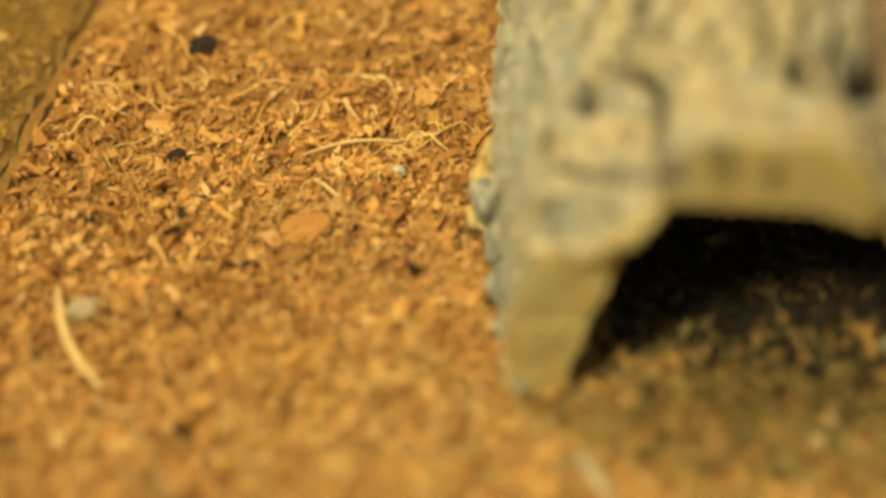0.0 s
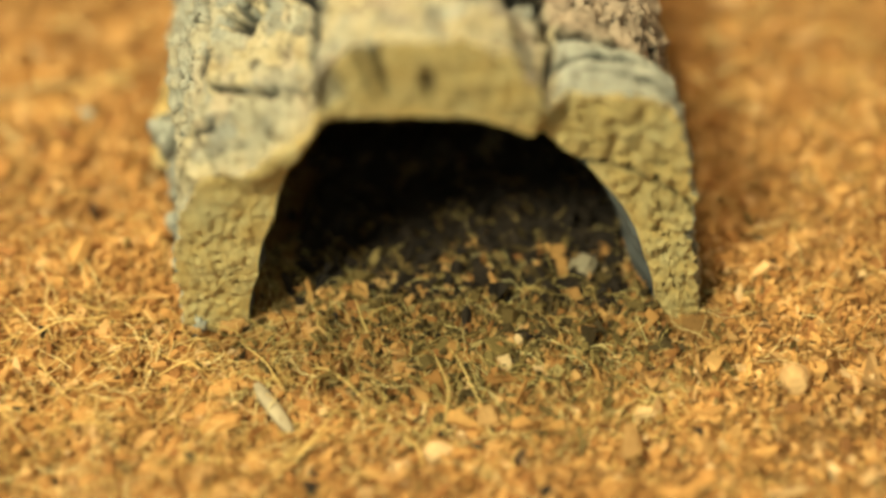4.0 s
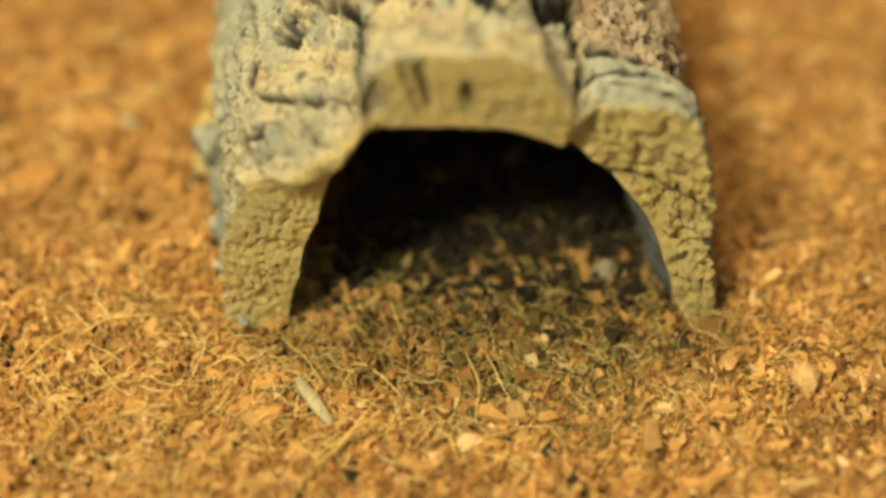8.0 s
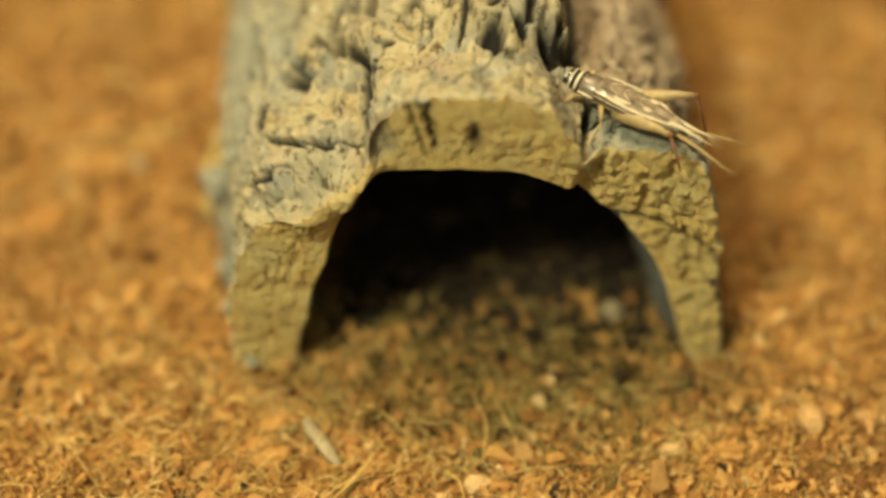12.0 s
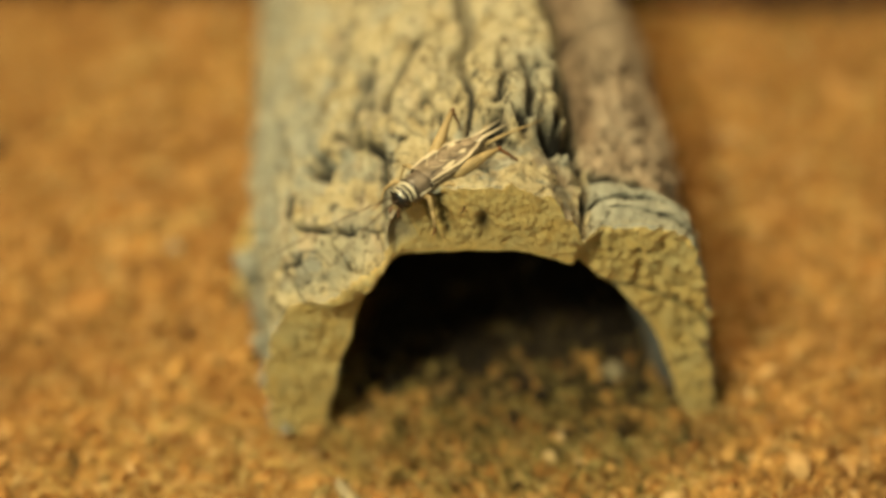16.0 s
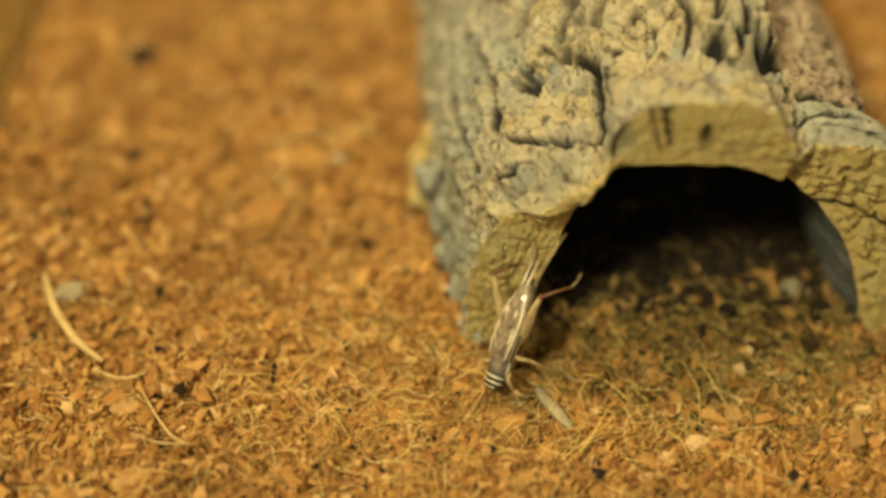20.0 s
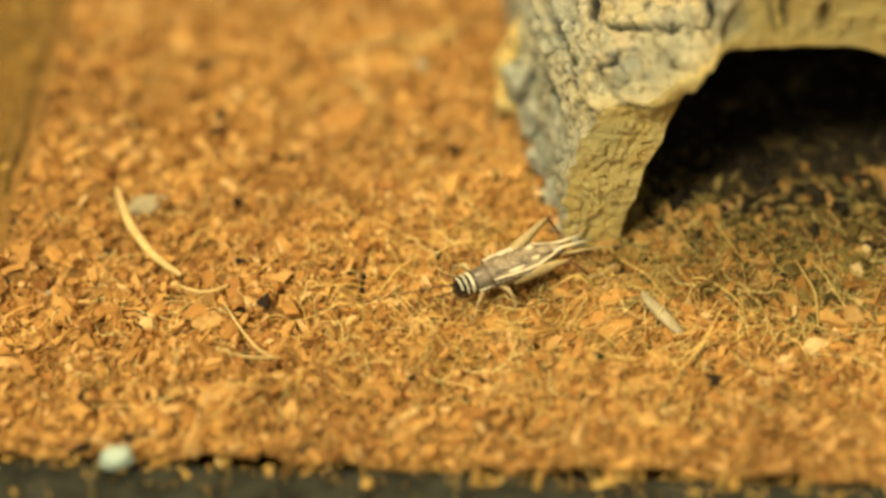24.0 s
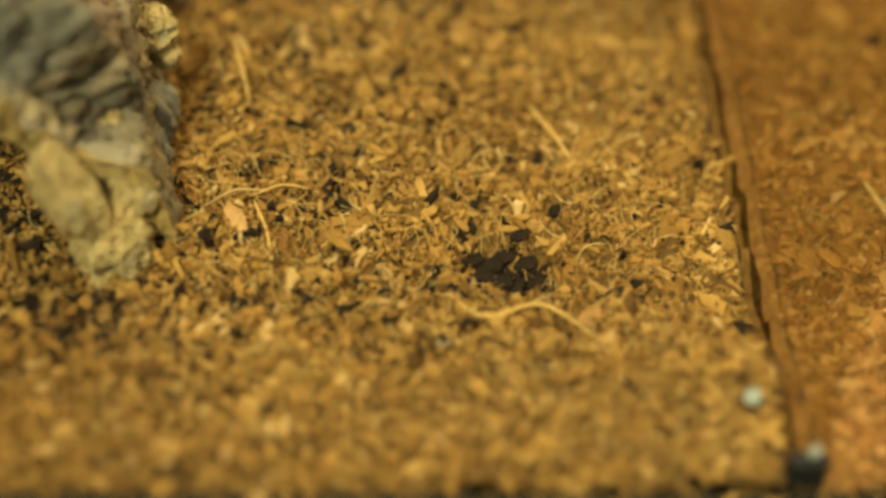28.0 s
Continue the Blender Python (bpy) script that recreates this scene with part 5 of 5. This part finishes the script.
            part("wing_cell", blob("wing_cell", (x[k, w], y[k, w], z[k, w]), (long, 0.04, 0.008), WING_PALE, 8), wing, "pale clear cell of the wing")
        part("wing_tail", tube_data("wing_tail", [(-0.68, 0.05 * s, 0.10), (-0.88, 0.05 * s, 0.085), (-1.08, 0.06 * s, 0.065), (-1.32, 0.07 * s, 0.05)], [0.045, 0.028, 0.016, 0.004], WING_PALE, 8, 0.6), wing, "pale pointed hind wing tip")
        part("cercus", tube_data("cercus", [(-0.82, 0.07 * s, -0.02), (-1.15, 0.17 * s, 0.0), (-1.75, 0.36 * s, 0.0)], [0.028, 0.02, 0.005], LEG, 6), c, "tapering pale tail bristle")
        # hind legs: the near one lies low, the far one is drawn up
        high = 0.10 if s > 0 else 0.34
        hip, knee = (0.02, 0.17 * s, -0.07), (-0.78, (0.36 if s > 0 else 0.40) * s, high)
        mid = [tuple(hip[i] + (knee[i] - hip[i]) * q + (0.03 if i == 2 else 0.0) for i in range(3)) for q in (0.25, 0.5, 0.75)]
        thigh = part("hind_leg", tube_data("hind_leg", [hip, *mid, knee], [0.06, 0.088, 0.078, 0.05, 0.028], LEG, 10, 1.15), c, "thick tan jumping leg")
        part("knee", blob("knee", knee, (0.05, 0.035, 0.035), KNEE, 8), thigh, "red-brown knee")
        foot = (-1.05, 0.50 * s, -0.25)
        part("shin", tube_data("shin", [knee, tuple((knee[i] + foot[i]) / 2 + (0.02 if i == 2 else 0) for i in range(3)), foot], [0.026, 0.02, 0.016], KNEE, 7), thigh)
        for q in (0.3, 0.5, 0.7, 0.9):
            at = tuple(knee[i] + (foot[i] - knee[i]) * q for i in range(3))
            part("spine", tube_data("spine", [at, (at[0] - 0.06, at[1] + 0.02 * s, at[2] + 0.01)], [0.007, 0.002], KNEE, 4), thigh)
        part("foot", tube_data("foot", [foot, (-1.17, 0.53 * s, -0.29), (-1.30, 0.53 * s, -0.3)], [0.016, 0.013, 0.007], LEG, 6), thigh)
        SWINGING.append((thigh, hip, 2.0 * s, 5))
        for x0, x1, out in ((0.44, 0.66, 0.40), (0.24, 0.10, 0.48)):
            root = (x0, 0.12 * s, -0.09)
            leg = part("leg", tube_data("leg", [root, ((x0 + x1) / 2, (0.12 + out) / 2 * s + 0.04 * s, 0.05), (x1, out * s, -0.06)], [0.038, 0.036, 0.022], LEG, 7), c)
            part("shin", tube_data("shin", [(x1, out * s, -0.06), (x1 + 0.04, (out + 0.05) * s, -0.28), (x1 + 0.05, (out + 0.06) * s, -0.30)], [0.021, 0.014, 0.011], LEG, 6), leg)
            part("foot", tube_data("foot", [(x1 + 0.05, (out + 0.06) * s, -0.30), (x1 + 0.13, (out + 0.08) * s, -0.315), (x1 + 0.2, (out + 0.09) * s, -0.31)], [0.012, 0.01, 0.006], KNEE, 6), leg)
            SWINGING.append((leg, root, (1.0 if x0 > 0.4 else -1.0) * s, 14))
    return c


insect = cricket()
cam.data.dof.focus_object = insect      # focus rides on the cricket, also while it is unseen in the bark


# ---- what moves ----
CRAWL = [
    # rows before 9 s: unseen in the hollow, placed to set the focus depth
    (0, (0.92, 5.52, 0.50), (1.08, 7.10, 0.50), (0, 0, 1)),
    (0.6, (0.92, 4.52, 0.50), (1.08, 6.10, 0.50), (0, 0, 1)),
    (1.2, (1.08, 3.54, 0.95), (0.92, 5.08, 0.64), (-0.1, 0.1, 1)),
    (1.7, (1.10, 2.62, 1.75), (0.09, 3.79, 1.44), (-0.4, -0.3, 0.8)),
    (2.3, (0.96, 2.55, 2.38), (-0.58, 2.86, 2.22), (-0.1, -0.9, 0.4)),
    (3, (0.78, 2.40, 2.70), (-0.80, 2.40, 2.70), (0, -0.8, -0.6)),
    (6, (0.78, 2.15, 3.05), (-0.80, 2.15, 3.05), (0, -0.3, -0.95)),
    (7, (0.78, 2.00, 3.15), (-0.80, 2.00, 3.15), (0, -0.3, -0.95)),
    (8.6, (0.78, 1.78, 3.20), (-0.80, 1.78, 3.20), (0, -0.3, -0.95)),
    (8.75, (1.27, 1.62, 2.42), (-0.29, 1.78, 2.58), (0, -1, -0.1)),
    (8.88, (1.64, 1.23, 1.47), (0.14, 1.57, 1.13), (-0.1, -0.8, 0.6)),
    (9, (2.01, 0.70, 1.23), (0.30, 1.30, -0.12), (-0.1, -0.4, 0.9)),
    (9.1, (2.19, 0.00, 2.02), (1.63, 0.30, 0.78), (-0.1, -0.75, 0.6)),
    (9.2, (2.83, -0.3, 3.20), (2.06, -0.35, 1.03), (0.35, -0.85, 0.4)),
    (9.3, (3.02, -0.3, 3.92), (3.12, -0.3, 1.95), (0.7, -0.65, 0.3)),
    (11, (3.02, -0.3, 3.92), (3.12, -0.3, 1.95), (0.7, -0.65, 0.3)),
    (11.2, (2.11, 0.75, 4.05), (2.96, -0.14, 3.6), (0.5, -0.25, 0.85)),
    (11.65, (1.87, 0.92, 4.05), (2.76, -0.1, 3.6), (0.5, -0.25, 0.85)),
    (11.85, (0.99, 1.05, 4.2), (2.28, 0.4, 4.0), (0.45, -0.2, 0.85)),
    (12, (0.98, 1.17, 4.2), (2.4, 0.35, 4.0), (0.45, -0.2, 0.85)),
    (12.4, (0.88, 1.88, 4.2), (2.41, 0.7, 4.0), (0.45, -0.2, 0.85)),
    (13.4, (0.25, 1.2, 4.95), (1.75, 1.3, 4.65), (0.2, -0.2, 0.95)),
    (14.5, (-0.37, 0.42, 4.95), (1.04, 0.78, 4.95), (0.0, -0.15, 1)),
    (14.9, (-0.55, 0.25, 4.95), (0.9, 0.86, 4.95), (0.0, -0.15, 1)),
    (15.3, (-1.05, 0.12, 4.95), (0.42, 0.99, 4.95), (-0.05, -0.15, 1)),
    (15.7, (-1.67, -0.39, 4.9), (-0.21, 0.83, 4.95), (-0.1, -0.15, 1)),
    (16, (-1.33, -0.28, 4.8), (0.02, 1.12, 4.9), (-0.15, -0.15, 1)),
    (16.5, (-1.92, -0.64, 4.5), (-0.61, 0.98, 4.9), (-0.4, -0.25, 0.9)),
    (17, (-2.27, -0.38, 3.9), (-1.24, 0.54, 4.7), (-0.5, -0.4, 0.8)),
    (17.5, (-2.32, -0.35, 3.7), (-1.31, 0.74, 4.6), (-0.5, -0.45, 0.8)),
    (18.1, (-2.54, -0.65, 3.55), (-1.66, 0.38, 4.5), (-0.5, -0.5, 0.75)),
    (18.5, (-2.28, -0.5, 2.72), (-1.71, -0.1, 4.28), (-0.5, -0.7, 0.5)),
    (18.75, (-2.48, -0.6, 2.13), (-1.53, -0.3, 3.66), (-0.55, -0.75, 0.3)),
    (19.0, (-2.85, -0.7, 1.3), (-1.95, -0.4, 2.95), (-0.85, -0.45, 0.3)),
    (19.3, (-3.25, -0.7, 0.74), (-2.25, -0.4, 2.32), (-0.92, -0.35, 0.3)),
    (19.7, (-3.16, -0.7, 0.51), (-2.3, -0.4, 2.12), (-0.92, -0.35, 0.3)),
    (20.2, (-2.97, -1.51, 0.5), (-2.64, -0.5, 1.7), (-0.8, -0.4, 0.45)),
    (20.5, (-3.12, -1.33, 0.5), (-2.76, -0.5, 1.88), (-0.6, -0.5, 0.5)),
    (21.5, (-3.3, -1.1, 0.55), (-2.85, 0.45, 1.0), (-0.15, -0.5, 0.8)),
    (22.5, (-4.11, -1.27, 0.5), (-3.14, -0.07, 0.6), (0, -0.15, 1)),
    (22.8, (-4.97, -1.17, 0.5), (-3.5, -0.46, 0.55), (0, -0.12, 1)),
    (24, (-4.97, -1.17, 0.5), (-3.5, -0.46, 0.55), (0, -0.12, 1)),
    (24.4, (-5.15, -0.55, 0.5), (-3.57, -0.56, 0.5), (0, -0.12, 1)),
    (24.8, (-5.31, -0.4, 0.5), (-3.67, -0.58, 0.5), (0, -0.12, 1)),
    (25.2, (-5.52, -0.29, 0.5), (-3.88, -0.54, 0.5), (0, -0.12, 1)),
    (25.5, (-5.44, -0.36, 0.5), (-3.81, -0.57, 0.5), (0, -0.12, 1)),
    (25.7, (-6.06, -0.84, 0.5), (-4.36, -0.44, 0.5), (0, -0.12, 1)),
    (25.8, (-5.82, -0.89, 0.5), (-4.17, -0.55, 0.5), (0, -0.12, 1)),
    (26.2, (-6.24, -1.14, 0.5), (-4.56, -0.85, 0.5), (0, -0.12, 1)),
    (26.6, (-7.59, -1.03, 0.5), (-5.83, -0.64, 0.5), (0, -0.12, 1)),
    (26.8, (-8.49, -0.6, 0.5), (-6.84, -0.6, 0.5), (0, -0.12, 1)),
    (27, (-9.08, -0.76, 0.5), (-7.43, -0.45, 0.5), (0, -0.12, 1)),
    (27.2, (-10.37, -1.45, 0.5), (-8.95, -0.94, 0.5), (0, -0.12, 1)),
    (27.6, (-10.1, -1.0, 0.5), (-8.7, -0.2, 0.5), (0, -0.12, 1)),
    (28, (-9.6, -0.2, 0.5), (-8.3, 0.8, 0.5), (0, -0.12, 1)),
]


def settled(head, tail, up):
    """The pose of the cricket's body from where its head and its tail are."""
    h, e = Vector(head), Vector(tail)
    fore = (h - e).normalized()
    side = Vector(up).cross(fore).normalized()
    top = fore.cross(side)
    m = Matrix((fore, side, top)).transposed().to_4x4()
    m.translation = (h - fore * 0.78) * CM
    return m


def stride(t):
    """How fast the cricket goes at t, from 0 to 1."""
    for (t0, h0, *_), (t1, h1, *_) in zip(CRAWL, CRAWL[1:]):
        if t0 <= t < t1:
            return min((Vector(h1) - Vector(h0)).length / (t1 - t0) / 1.5, 1.0)
    return 0.0


def motions():
    walk(insect, [(t, settled(head, tail, up)) for t, head, tail, up in CRAWL])
    for leg, hip, beat, swing in SWINGING:
        rows, at = [], Vector(hip) * CM
        for k in range(0, 141):
            t = k * 0.2
            yaw = swing * stride(t) * math.sin(2.6 * k + 1.5 * beat) * (1 if beat > 0 else -1)
            rows.append((t, Matrix.Translation(at) @ pose(0, 0, 0, 0, 0, yaw) @ Matrix.Translation(-at)))
        walk(leg, rows)


motions()
